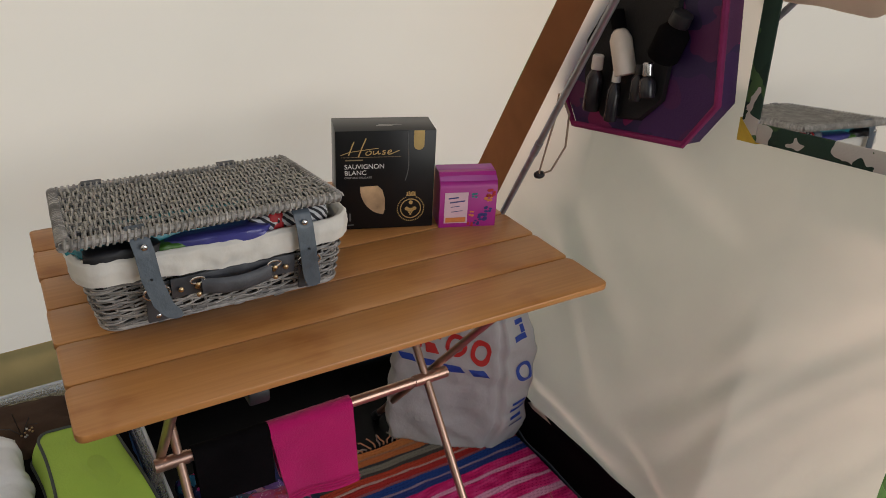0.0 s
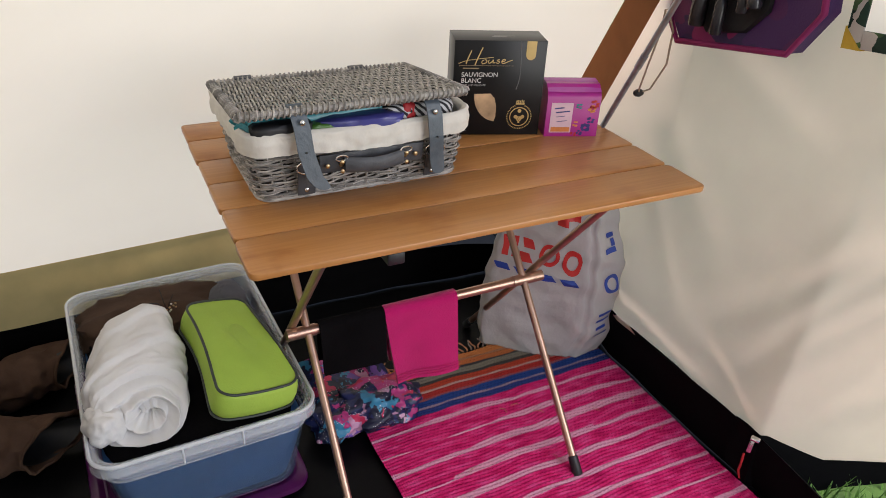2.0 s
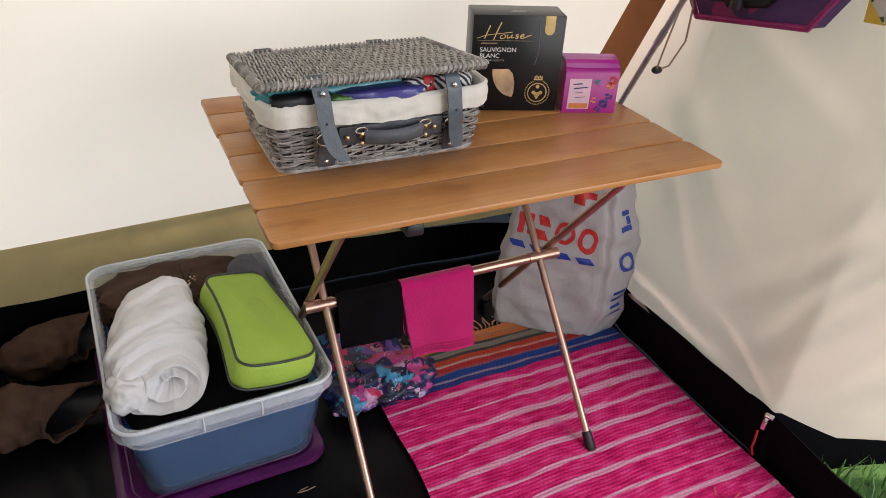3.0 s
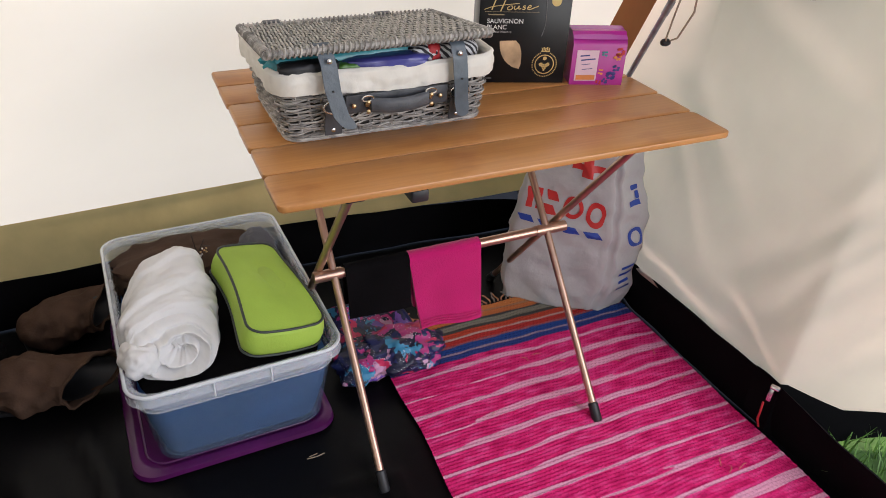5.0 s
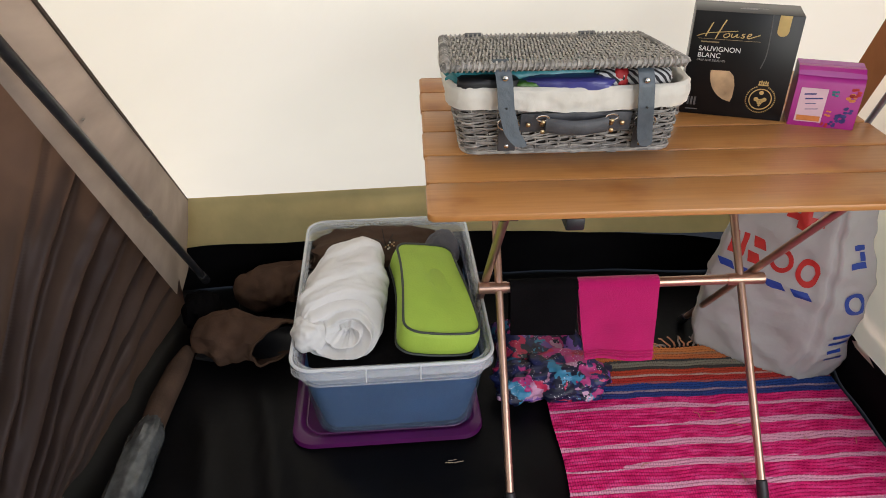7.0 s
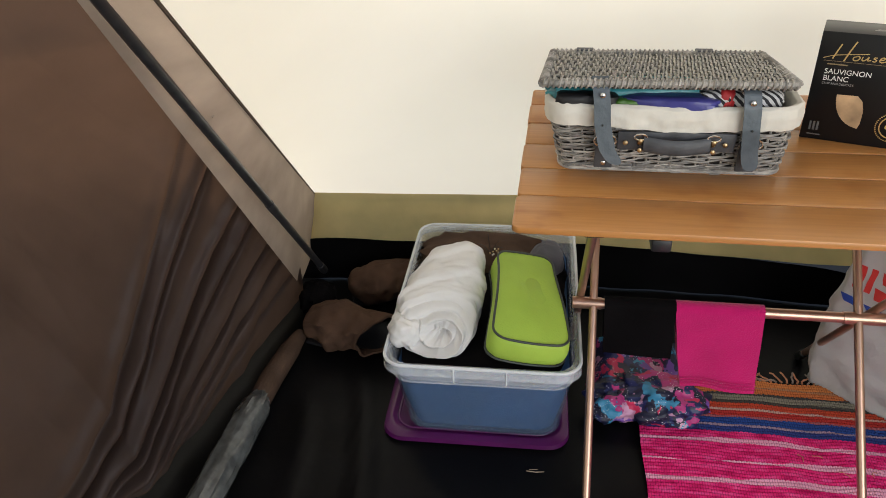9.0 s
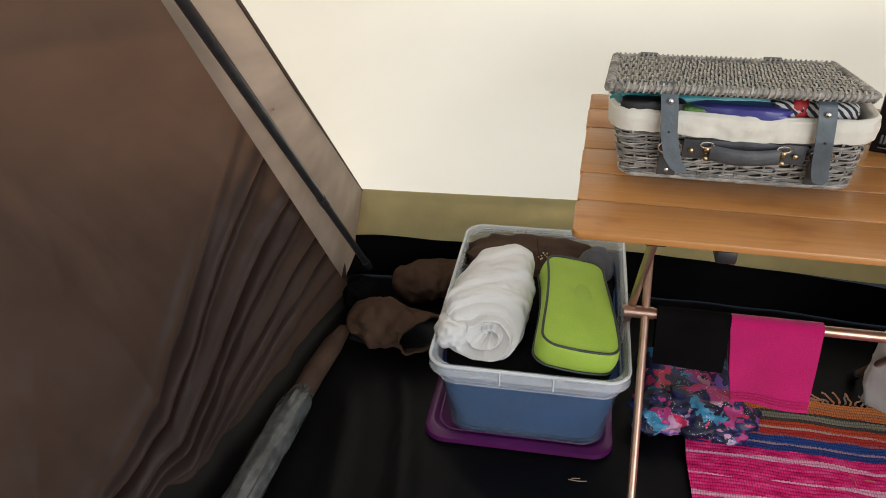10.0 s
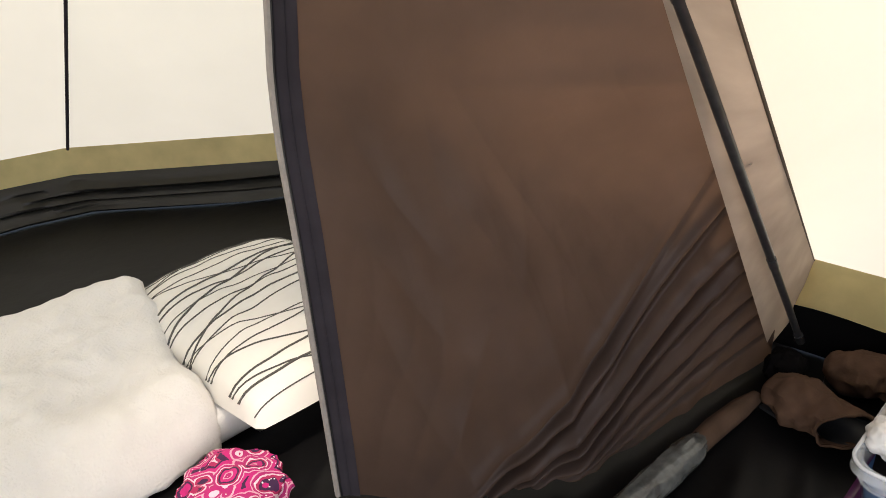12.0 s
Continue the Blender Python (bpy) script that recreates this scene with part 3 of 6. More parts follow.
box(bm, (200, 200, 0.1), pose(0, 0, -0.08))
structure("ground", bm, GRASS, "green camp site lawn outside the tent door", "grass")


def strip_left(u, v):
    z = lerp(0.13, 2.0, v)
    b = left_edge(z - 0.08 * (1 - v) ** 3) + Vector((-0.010, 0.006, 0))
    p = left_seam(z).lerp(b, u)
    p.x += 0.005 * math.sin(math.pi * u) * noise.noise(Vector((3 * u, 6 * z, 4))) + 0.006 * math.sin(math.pi * u)
    return p


bm = fresh()
sheet(bm, strip_left, 16, 60)
structure("seam_strip_left", bm, BROWN_STRIP, "taupe cloth strip sewn along the tent corner", "tent seam")


def strip_right(u, v):
    z = lerp(0.3, 2.0, v)
    return right_seam(z).lerp(right_pole(z) + Vector((0.01, 0.05, 0)), u)


bm = fresh()
sheet(bm, strip_right, 8, 30)
structure("seam_strip_right", bm, RUST_STRIP, "brown cloth strip sewn along the tent corner", "tent seam")
bm = fresh()
tube(bm, [left_seam(z) + Vector((-0.002, -0.003, 0)) for z in (0.13, 0.3, 0.7, 1.2, 2.0)], 0.0032, 6)
structure("seam_edging", bm, SEAM_DARK, "dark stitched edge of the seam strip", "tent seam")
bm = fresh()
tube(bm, [Vector((lerp(-0.62, 1.08, k / 40), 0, 0)) + Vector((0, skirt((lerp(-0.62, 1.08, k / 40) + 0.66) / 1.78, 1.0).y - 0.006, 0.271)) for k in range(41)], 0.0024, 6)
structure("seam_foot", bm, SEAM_DARK, "thin dark seam where wall and skirt meet", "tent seam")
for name, f, lo in (("tent_pole", left_pole, 0.1), ("tent_pole", right_pole, 0.02)):
    bm = fresh()
    r = 0.009 if f is left_pole else 0.0062
    tube(bm, [f(z) for z in (lo, 0.6, 1.2, 2.1)], r)
    p = thing(name, f(lo), "slim dark steel tent pole leaning in the corner", "tent pole", "tent poles")
    part("tube", bm, POLE if f is left_pole else POLE_GREY, p)
    for zc in ((0.46, 1.1) if f is left_pole else (0.82, 1.2)):
        bm = fresh()
        tube(bm, [f(zc), f(zc + 0.03)], r + 0.0014, 12)
        part("joint_sleeve", bm, POLE if f is left_pole else POLE_GREY, p)
    bm = fresh()
    tube(bm, [f(lo - 0.01), f(lo + 0.03)], 0.0115, 12)
    part("end_cap", bm, BLACK, p)


def zip_line(z):
    return Vector((-1.112 - 0.024 * math.exp(-((z - 0.84) / 0.2) ** 2) + 0.010 * math.sin(9 * z) * max(0.0, 1 - z) + 0.12 * max(0.0, z - 0.98), -0.440 + 0.02 * z, z))


HEM = [(0.0, (-0.641, 0.690)), (0.3, (-0.692, 0.33)), (0.6, (-0.735, -0.04)), (0.8, (-0.88, -0.25)), (1.0, (-1.112, -0.44))]
CREASES = [(0.12, 0.005), (0.21, 0.008), (0.31, 0.010), (0.44, 0.014), (0.53, 0.016), (0.71, 0.021), (0.82, 0.006)]


def curtain_f(u, v):
    z = lerp(0.02, 1.95, v ** 1.6)
    zp = max(0.05, z)
    a = left_edge(zp) + Vector((0.008, 0.045, z - zp))
    p = a.lerp(zip_line(z), u)
    hem = Vector((steps([(k, q[0]) for k, q in HEM], u), steps([(k, q[1]) for k, q in HEM], u), z))
    k = min(1.0, max(0.0, z / 0.95))
    k = lerp(k, k * k * (3 - 2 * k), 0.35)
    p = hem.lerp(p, k)
    dent = 0.0
    for c, w in CREASES:
        end = 0.60 + 0.28 * c
        d = z - c * (1 - u / end) + 0.006 * noise.noise(Vector((5 * u, 3, 9 * c)))
        fade = min(1.0, max(0.0, 1.1 - u / end) * 3) * min(1.0, 0.35 + u * 8)
        wd = 0.0085 + 0.003 * noise.noise(Vector((6 * u, c * 7, 1)))
        dent += w * fade * (math.exp(-(d / wd) ** 2) - 0.5 * math.exp(-((d - 0.028) / 0.020) ** 2))
    # broad pleats that fan out beside the creases
    soft = min(1.0, 5 * u) * min(1.0, 6 * (1 - u))
    c = u + 0.85 * z * max(0.0, 1 - u) ** 1.2
    pleat = 0.020 * noise.noise(Vector((8 * c, 0.6 * z, 17))) + 0.008 * noise.noise(Vector((18 * c, 0.9 * z, 3)))
    left = min(1.0, max(0.0, (u - 0.42) * 4)) * max(0.0, 1 - z / 1.15)
    crumple = left * (0.045 * (0.22 - abs(noise.noise(Vector((9 * u - 1.2 * z, 1.6 * z, 12))))) + 0.022 * (0.22 - abs(noise.noise(Vector((16 * u + 3.0 * z, 3.0 * z, 31))))))
    fine = 0.005 * max(0.0, 1 - z / 0.9) * noise.noise(Vector((22 * u - 5 * z, 5 * z, 5)))
    n = Vector((0.7, -0.7, 0.1))
    return p + n * (soft * (1.5 * pleat + crumple + fine) - 3.0 * dent)


bm = fresh()
sheet(bm, curtain_f, 300, 330)
curtain = thing("bedroom_curtain", (-0.8, 0.0, 0.02), "dark brown inner tent curtain with long slanting creases", "curtain")
cloth = part("cloth", bm, CURTAIN, curtain, "", False, 2)
NORMAL = Vector((0.55, -0.8, 0.2)).normalized()
bm = fresh()
def edge_band(u, v):
    span = 0.1 * 0.052 / max(0.02, (curtain_f(0.9, v) - curtain_f(1.0, v)).length)
    return curtain_f(lerp(1 - span, 0.998, u), v) + NORMAL * (0.004 + 0.002 * math.sin(9 * u))


sheet(bm, edge_band, 8, 120)
part("edge_band", bm, CURTAIN_BAND, curtain, "dark doubled band along the zip")
bm = fresh()
tube(bm, [curtain_f(1.0, k / 120) + NORMAL * 0.004 for k in range(121)], 0.0075, 8)
tape = part("zip_tape", bm, ZIP_TAPE, curtain, "pale grey zip tape")
bm = fresh()
tube(bm, [edge_band(0.85, k / 120) + NORMAL * 0.003 for k in range(121)], 0.0022, 6)
part("zip_coil", bm, BLACK, curtain, "dark zip coil")
bm = fresh()
tube(bm, [edge_band(0.45, k / 120) + NORMAL * 0.002 for k in range(121)], 0.0012, 5)
part("stitching", bm, CURTAIN_BAND, curtain)

# outer shell of the rest of the tent
RING = [(1.05, -0.45), (1.0, -1.7), (0.6, -3.2), (-1.0, -4.0), (-2.8, -3.4), (-3.7, -1.9), (-3.6, -0.45), (-3.52, -0.17), (-2.86, 0.57), (-2.2, 1.2), (-0.65, 0.85)]


def ring(u):
    s = u * (len(RING) - 1)
    i = min(int(s), len(RING) - 2)
    return Vector((*RING[i], 0)).lerp(Vector((*RING[i + 1], 0)), s - i)


APEX = Vector((-1.1, -0.25, 2.9))


def shell(z0, z1, u0=0.0):
    def f(u, v):
        p = ring(lerp(u0, 1, u))
        z = lerp(z0, z1, v)
        q = p.lerp(Vector((APEX.x, APEX.y, 0)), max(0.0, (z - 0.27) / (APEX.z - 0.27)))
        if z1 < 0.2:
            # the turned-up sheet leans in and lies in long slack folds
            w = lerp(u0, 1, u)
            slack = (1 - v) * (0.16 + 0.05 * noise.noise(Vector((3 * w, 9 * v, 2)))) + 0.035 * v * (1 - v) * 4 * noise.noise(Vector((12 * w, 7 * v, 4)))
            q = q + (Vector((APEX.x, APEX.y, 0)) - q).normalized() * slack * min(1.0, max(0.0, (0.86 - w) * 12))
        return Vector((q.x, q.y, z))
    return f


for name, z0, z1, mat, lab in (("groundsheet_edge", 0, 0.14, INNER_SHEET, "black groundsheet turned up round the sleeping area"), ("skirt", 0.14, 0.27, SKIRT, "mustard canvas skirt round the sleeping area"), ("wall_round", 0.27, 2.85, CANVAS, "cream canvas tent wall rising to a point")):
    bm = fresh()
    sheet(bm, shell(z0, z1, 0.2), 180, 14)
    structure(name, bm, mat, lab, "tent wall")

SEAM_FOOT = Vector((-3.50, -0.17, 0.0))
bm = fresh()
tube(bm, [SEAM_FOOT.lerp(Vector((APEX.x, APEX.y, 0)), max(0.0, (z - 0.27) / (APEX.z - 0.27))) + Vector((0.012, 0, z)) for z in (0.27, 0.8, 1.4, 2.2)], 0.007, 8)
structure("seam_back", bm, CURTAIN_BAND, "dark seam rising between two tent panels", "tent seam")

# ---- shapes shared by several things ----
def rounded(hx, hy, r, n=10):
    """Corner points of a rounded rectangle, in order."""
    pts = []
    for cx, cy, a0 in ((hx - r, hy - r, 0), (-hx + r, hy - r, 90), (-hx + r, -hy + r, 180), (hx - r, -hy + r, 270)):
        for k in range(n + 1):
            a = radians(a0 + 90 * k / n)
            pts.append((cx + r * math.cos(a), cy + r * math.sin(a)))
    return pts


def along(pts, t):
    """The point at share t of the way round a closed outline."""
    n = len(pts)
    d = [math.dist(pts[i], pts[(i + 1) % n]) for i in range(n)]
    s = (t % 1.0) * sum(d)
    for i in range(n):
        if s <= d[i]:
            k = s / max(d[i], 1e-9)
            a, b = pts[i], pts[(i + 1) % n]
            return a[0] + (b[0] - a[0]) * k, a[1] + (b[1] - a[1]) * k
        s -= d[i]
    return pts[0]


def plate(bm, outline, z0, z1, m=Matrix()):
    """A flat plate with the given outline."""
    lo = [bm.verts.new(m @ Vector((x, y, z0))) for x, y in outline]
    hi = [bm.verts.new(m @ Vector((x, y, z1))) for x, y in outline]
    n = len(lo)
    bm.faces.new(lo[::-1])
    bm.faces.new(hi)
    for i in range(n):
        bm.faces.new((lo[i], lo[(i + 1) % n], hi[(i + 1) % n], hi[i]))
    return bm


def loft(bm, rings, caps=True):
    rows = [[bm.verts.new(p) for p in r] for r in rings]
    n = len(rows[0])
    for a, b in zip(rows, rows[1:]):
        for i in range(n):
            bm.faces.new((a[i], a[(i + 1) % n], b[(i + 1) % n], b[i]))
    if caps:
        bm.faces.new(rows[0][::-1])
        bm.faces.new(rows[-1])
    return bm


def lettering(words, size, m, mat, parent, name="lettering"):
    curve = bpy.data.curves.new(name, "FONT")
    curve.body, curve.size, curve.extrude = words, size, 0.0003
    holder = bpy.data.objects.new(name, curve)
    scene.collection.objects.link(holder)
    bpy.context.view_layer.update()
    me = bpy.data.meshes.new_from_object(holder.evaluated_get(bpy.context.evaluated_depsgraph_get()))
    bpy.data.objects.remove(holder)
    me.materials.clear()
    me.materials.append(mat)
    me.transform(m)
    ob = new(name, me)
    ob.parent = parent
    ROOTS[ob] = ROOTS[parent]
    return ob


def disc(bm, r, depth, m, seg=16):
    bmesh.ops.create_cone(bm, cap_ends=True, segments=seg, radius1=r, radius2=r * 0.85, depth=depth, matrix=m)
    return bm


def ring_flat(bm, r0, r1, depth, m, seg=32, sx=1.0):
    rows = []
    for r, z in ((r0, 0), (r1, 0), (r1, depth), (r0, depth)):
        rows.append([bm.verts.new(m @ Vector((sx * r * math.cos(2 * math.pi * k / seg), r * math.sin(2 * math.pi * k / seg), z))) for k in range(seg)])
    for a, b in zip(rows, rows[1:] + rows[:1]):
        for i in range(seg):
            bm.faces.new((a[i], a[(i + 1) % seg], b[(i + 1) % seg], b[i]))
    return bm


def heap(at, size, seed, power=2.6, rough=0.25, grain=3.0, nu=56, nv=26, rz=0.0):
    """A soft heap of cloth: a flattened round body with folds."""
    bm = fresh()
    turn = Matrix.Rotation(radians(rz), 4, "Z")

    def f(u, v):
        a, b = 2 * math.pi * u, math.pi * (v - 0.5)
        d = Vector((math.cos(a) * math.cos(b), math.sin(a) * math.cos(b), math.sin(b)))
        k = (abs(d.x) ** power + abs(d.y) ** power + abs(d.z) ** power) ** (-1 / power)
        p = d * k
        q = p * grain + Vector((seed, 2 * seed, 0))
        fold = noise.noise(q) + 0.6 * noise.noise(q * 2.3) - 0.5 * abs(noise.noise(q * 1.6 + Vector((9, 0, 0))))
        p = p * (1 + rough * fold)
        p = Vector((p.x * size[0] / 2, p.y * size[1] / 2, max(-0.98, p.z) * size[2] / 2 + size[2] / 2))
        return Vector(at) + turn @ p
    sheet(bm, f, nu, nv, True)
    bmesh.ops.remove_doubles(bm, verts=bm.verts[:], dist=0.0003)
    return bm


# ---- camping table ----
def build_table():
    t = thing("camping_table", (0.42, 0.29, 0), "folding camping table with orange bamboo slats and copper-coloured legs", "table")
    turned = Matrix.Rotation(radians(-0.45), 4, "Z")
    joints = (-0.004, 0.106, 0.210, 0.314, 0.418, 0.521, 0.614)
    for k in range(6):
        bm = fresh()
        y0, y1 = joints[k] + 0.0012, joints[k + 1] - 0.0012
        box(bm, (0.846 - 0.003 * (k % 2), y1 - y0, 0.012), turned @ pose(0.420, (y0 + y1) / 2, 0.662))
        uprights = [e for e in bm.edges if abs((e.verts[0].co - e.verts[1].co).z) > 0.005]
        bmesh.ops.bevel(bm, geom=uprights, offset=0.013 if k == 0 else 0.009, segments=5, affect="EDGES", profile=0.5)
        flat = [e for e in bm.edges if abs((e.verts[0].co - e.verts[1].co).z) < 0.001 and len(e.link_faces) == 2 and e.calc_face_angle(0) > 0.6]
        bmesh.ops.bevel(bm, geom=flat, offset=0.0024, segments=2, affect="EDGES", profile=0.5)
        part("slat", bm, BAMBOO, t)
    for x, dx in ((0.150, -0.026), (0.655, 0.032)):
        for y0, y1, off in ((-0.014, 0.545, 0.0), (0.560, 0.045, dx)):
            bm = fresh()
            a, b = Vector((x + off, y0, 0.012)), Vector((x + off, y1, 0.650))
            tube(bm, [a, b], 0.0082, 14)
            leg = part("leg", bm, COPPER, t)
            bm = fresh()
            d = (b - a).normalized()
            tube(bm, [a - d * 0.012, a - d * 0.009, a + d * 0.03, a + d * 0.032], [0.0095, 0.0115, 0.0108, 0.0085], 14)
            part("foot_cap", bm, BLACK, leg, "black rubber foot cap")
            bm = fresh()
            box(bm, (0.034, 0.05, 0.02), pose(x + off, y1 + (0.01 if y1 < 0.3 else -0.01), 0.644), 0.004)
            part("bracket", bm, BLACK, leg, "black plastic bracket")
        bm = fresh()
        tube(bm, [(x - 0.028 + (0.0 if dx < 0 else -0.0), 0.274, 0.338), (x + dx + 0.018, 0.274, 0.338)] if dx > 0 else [(x + 0.016, 0.274, 0.338), (x + dx - 0.016, 0.274, 0.338)], 0.0125, 14)
        part("pivot_collar", bm, COPPER, t)
    bm = fresh()
    tube(bm, [(0.113, 0.274, 0.338), (0.700, 0.274, 0.338)], 0.0108, 16)
    part("crossbar", bm, COPPER, t)
    for x in (0.112, 0.702):
        bm = fresh()
        tube(bm, [(x - 0.002, 0.274, 0.338), (x + 0.002, 0.274, 0.338)], 0.006, 12)
        part("end_cap", bm, BLACK, t)
    for y in (0.045, 0.545):
        bm = fresh()
        box(bm, (0.56, 0.018, 0.010), pose(0.405, y, 0.6505), 0.002)
        part("rail", bm, BLACK, t, "black rail under the slats")
    bm = fresh()
    box(bm, (0.03, 0.04, 0.022), pose(0.222, 0.02, 0.643), 0.004)
    part("latch", bm, BLACK, t)


# ---- picnic basket ----
def build_basket():
    b = thing("picnic_basket", (0.245, 0.33, 0.668), "grey wicker picnic basket with cream liner and slate-blue straps", "basket")
    cx, cy = 0.2445, 0.318
    stakes = 58

    def outline(h):
        return [(x + lerp(0.004, -0.003, h), y + lerp(0.012, 0.0, h)) for x, y in rounded(lerp(0.181, 0.194, h), lerp(0.120, 0.138, h), lerp(0.026, 0.035, h), 6)]
    rows = 15
    outs = [outline(k / rows) for k in range(rows + 1)]
    bm = fresh()
    for s in range(stakes):
        pts = []
        for k in (0, 5, 10, 15):
            x, y = along(outs[k], s / stakes)
            pts.append((cx + x, cy + y, 0.669 + 0.120 * k / rows))
        tube(bm, pts, 0.0021, 5)
    tagged(part("stake_weave", bm, WICKER, b, "upright willow stakes"), kind="stuff")
    # thin rods that slant upwards, each passing before one stake and behind the next
    rnd = random.Random(31)
    bm = fresh()
    for k in range(21):
        for s in range(0, stakes, 3):
            pts = []
            rise = rnd.uniform(-0.001, 0.011)
            start = rnd.uniform(-0.4, 0.4) + (k % 3)
            level = k / 21 * rows
            for i in range(17):
                q = i / 16
                t = (s + start + 4.4 * q) / stakes
                a, c = outs[int(level)], outs[min(rows, int(level) + 1)]
                x, y = along(a, t)
                xc, yc = along(c, t)
                x, y = lerp(x, xc, level % 1), lerp(y, yc, level % 1)
                x2, y2 = along(a, t + 0.002)
                x1, y1 = along(a, t)
                nx, ny = y2 - y1, x1 - x2
                ln = math.hypot(nx, ny) or 1
                w = 0.0040 * math.cos(math.pi * (s + start + 4.4 * q + k) * 0.66) + 0.0008
                pts.append((cx + x + nx / ln * w, cy + y + ny / ln * w, 0.672 + 0.0052 * k + rise * (q - 0.5) + 0.0010 * noise.noise(Vector((9 * q, s, k)))))
            tube(bm, pts, [0.00195 * (1.1 - 0.35 * i / 16) for i in range(17)], 5)
    tagged(part("weave", bm, WICKER, b, "thin grey willow rods woven in slanting rows"), kind="stuff")
    bm = fresh()
    for k in range(2):
        pts = [(cx + x * (1.012 - 0.012 * k), cy + y * (1.012 - 0.012 * k), 0.6715 + 0.006 * k) for x, y in outs[0]]
        tube(bm, pts + pts[:1], 0.0036, 6)
    part("base_band", bm, WICKER, b)
    # added sheet behind the rods; its dark colour stands for shade in the gaps
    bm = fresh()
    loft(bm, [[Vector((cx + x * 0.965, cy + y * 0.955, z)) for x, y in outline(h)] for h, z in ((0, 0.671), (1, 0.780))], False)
    part("inner_lining", bm, WICKER_SHADE, b, "dark sheet standing for the shade behind the basket weave")
    bm = fresh()
    plate(bm, outline(0), 0.6695, 0.673, pose(cx, cy, 0))
    part("bottom", bm, WICKER, b)
    # liner turned over the rim
    bm = fresh()
    profile = [(-0.013, 0.766), (-0.008, 0.790), (-0.002, 0.799), (0.005, 0.802), (0.010, 0.797), (0.0110, 0.785), (0.0105, 0.774), (0.0090, 0.763)]

    def lin(u, v):
        s = v * (len(profile) - 1)
        i = min(int(s), len(profile) - 2)
        o = lerp(profile[i][0], profile[i + 1][0], s - i)
        z = lerp(profile[i][1], profile[i + 1][1], s - i)
        x, y = along(outs[rows], u)
        x2, y2 = along(outs[rows], u + 0.002)
        nx, ny = y2 - y, x - x2
        ln = math.hypot(nx, ny) or 1
        wr = 0.0045 * noise.noise(Vector((14 * math.cos(6.283 * u), 14 * math.sin(6.283 * u), 2 * v))) * v + 0.0022 * noise.noise(Vector((60 * u, 0, 6 * v)))
        front = max(0.0, -y / 0.14) ** 2
        sag = 0.007 * v * noise.noise(Vector((8 * u, 3, 0))) - 0.004 * front * (1 - (x / 0.21) ** 2) * min(1, v * 2)
        return Vector((cx + x + nx / ln * (o + wr), cy + y + ny / ln * (o + wr), z + sag))
    sheet(bm, lin, 220, 28, True)
    part("liner", bm, LINER, b, "cream cotton liner folded over the rim", False, 2)

    # lid, lying a little open on the contents
    xl, xr, yf, yb = 0.034, 0.414, 0.165, 0.448

    def lid(x, y, h):
        k = (y - yf) / (yb - yf)
        return Vector((x + 0.012 * k, y, lerp(0.838, 0.800, k) + h - 0.004 * math.sin(math.pi * (x - xl) / (xr - xl)) + 0.006 * (1 - k) * (x - 0.2)))
    ribs = 8
    # backing sheet under the lid strands, darkened to put shade between them
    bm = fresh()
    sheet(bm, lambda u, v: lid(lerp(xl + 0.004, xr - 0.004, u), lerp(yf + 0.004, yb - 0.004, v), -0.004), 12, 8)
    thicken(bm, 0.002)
    lid_ob = part("lid", bm, WICKER_SHADE, b, "woven wicker lid resting slightly open")
    for i in range(ribs):
        bm = fresh()
        y = lerp(yf + 0.018, yb - 0.016, i / (ribs - 1))
        tube(bm, [lid(lerp(xl, xr, j / 8), y, 0) for j in range(9)], 0.0033, 6)
        part("rib", bm, WICKER, lid_ob)
    count = 92
    for i in range(count):
        bm = fresh()
        x = lerp(xl + 0.008, xr - 0.008, i / (count - 1))
        pts = []
        for j in range(29):
            y = lerp(yf + 0.004, yb - 0.004, j / 28)
            ph = (y - yf - 0.018) / ((yb - yf - 0.034) / (ribs - 1))
            pts.append(lid(x + 0.0016 * (ph - int(ph)) + 0.0016 * noise.noise(Vector((i, 22 * y, 0))), y, 0.0046 * math.cos(math.pi * ph + 2.25 * i) + 0.001 * noise.noise(Vector((i * 3.7, 30 * y, 5)))))
        tube(bm, pts, [0.00185 + 0.0004 * noise.noise(Vector((i, j, 8))) for j in range(29)], 5)
        part("weaver", bm, WICKER, lid_ob)
    corners = [lid(*p, 0) for p in ((xl, yf), (xr, yf), (xr, yb), (xl, yb))]
    for a, c in zip(corners, corners[1:] + corners[:1]):
        bm = fresh()
        core = [a.lerp(c, k / 10) for k in range(11)]
        tube(bm, core, 0.0062, 8)
        turns = int((c - a).length / 0.0085)
        side = Vector((0, 0, 1))
        d = (c - a).normalized()
        out = d.cross(side)
        pts = []
        for k in range(turns * 8 + 1):
            ang = 2 * math.pi * k / 8
            pts.append(a.lerp(c, k / (turns * 8)) + 0.0072 * (math.cos(ang) * out + math.sin(ang) * side))
        tube(bm, pts, 0.0021, 5)
        part("border", bm, WICKER, lid_ob)
    for x in (0.105, 0.325):
        bm = fresh()
        box(bm, (0.032, 0.014, 0.004), pose(x, 0.451, 0.8060, 6), 0.0015)
        part("hinge_tab", bm, STRAP_DARK, lid_ob, "dark leather hinge tab")

    # straps, plates and handle
    def band(path, w, name, mat, parent, label=""):
        bm = fresh()
        n = len(path) * 4

        def f(u, v):
            s = v * (len(path) - 1)
            i = min(int(s), len(path) - 2)
            k = s - i
            k = k * k * (3 - 2 * k)
            p = Vector(path[i]).lerp(Vector(path[i + 1]), k)
            taper = 1.0 if v < 0.88 else math.sqrt(max(0.05, 1 - ((v - 0.88) / 0.125) ** 2))
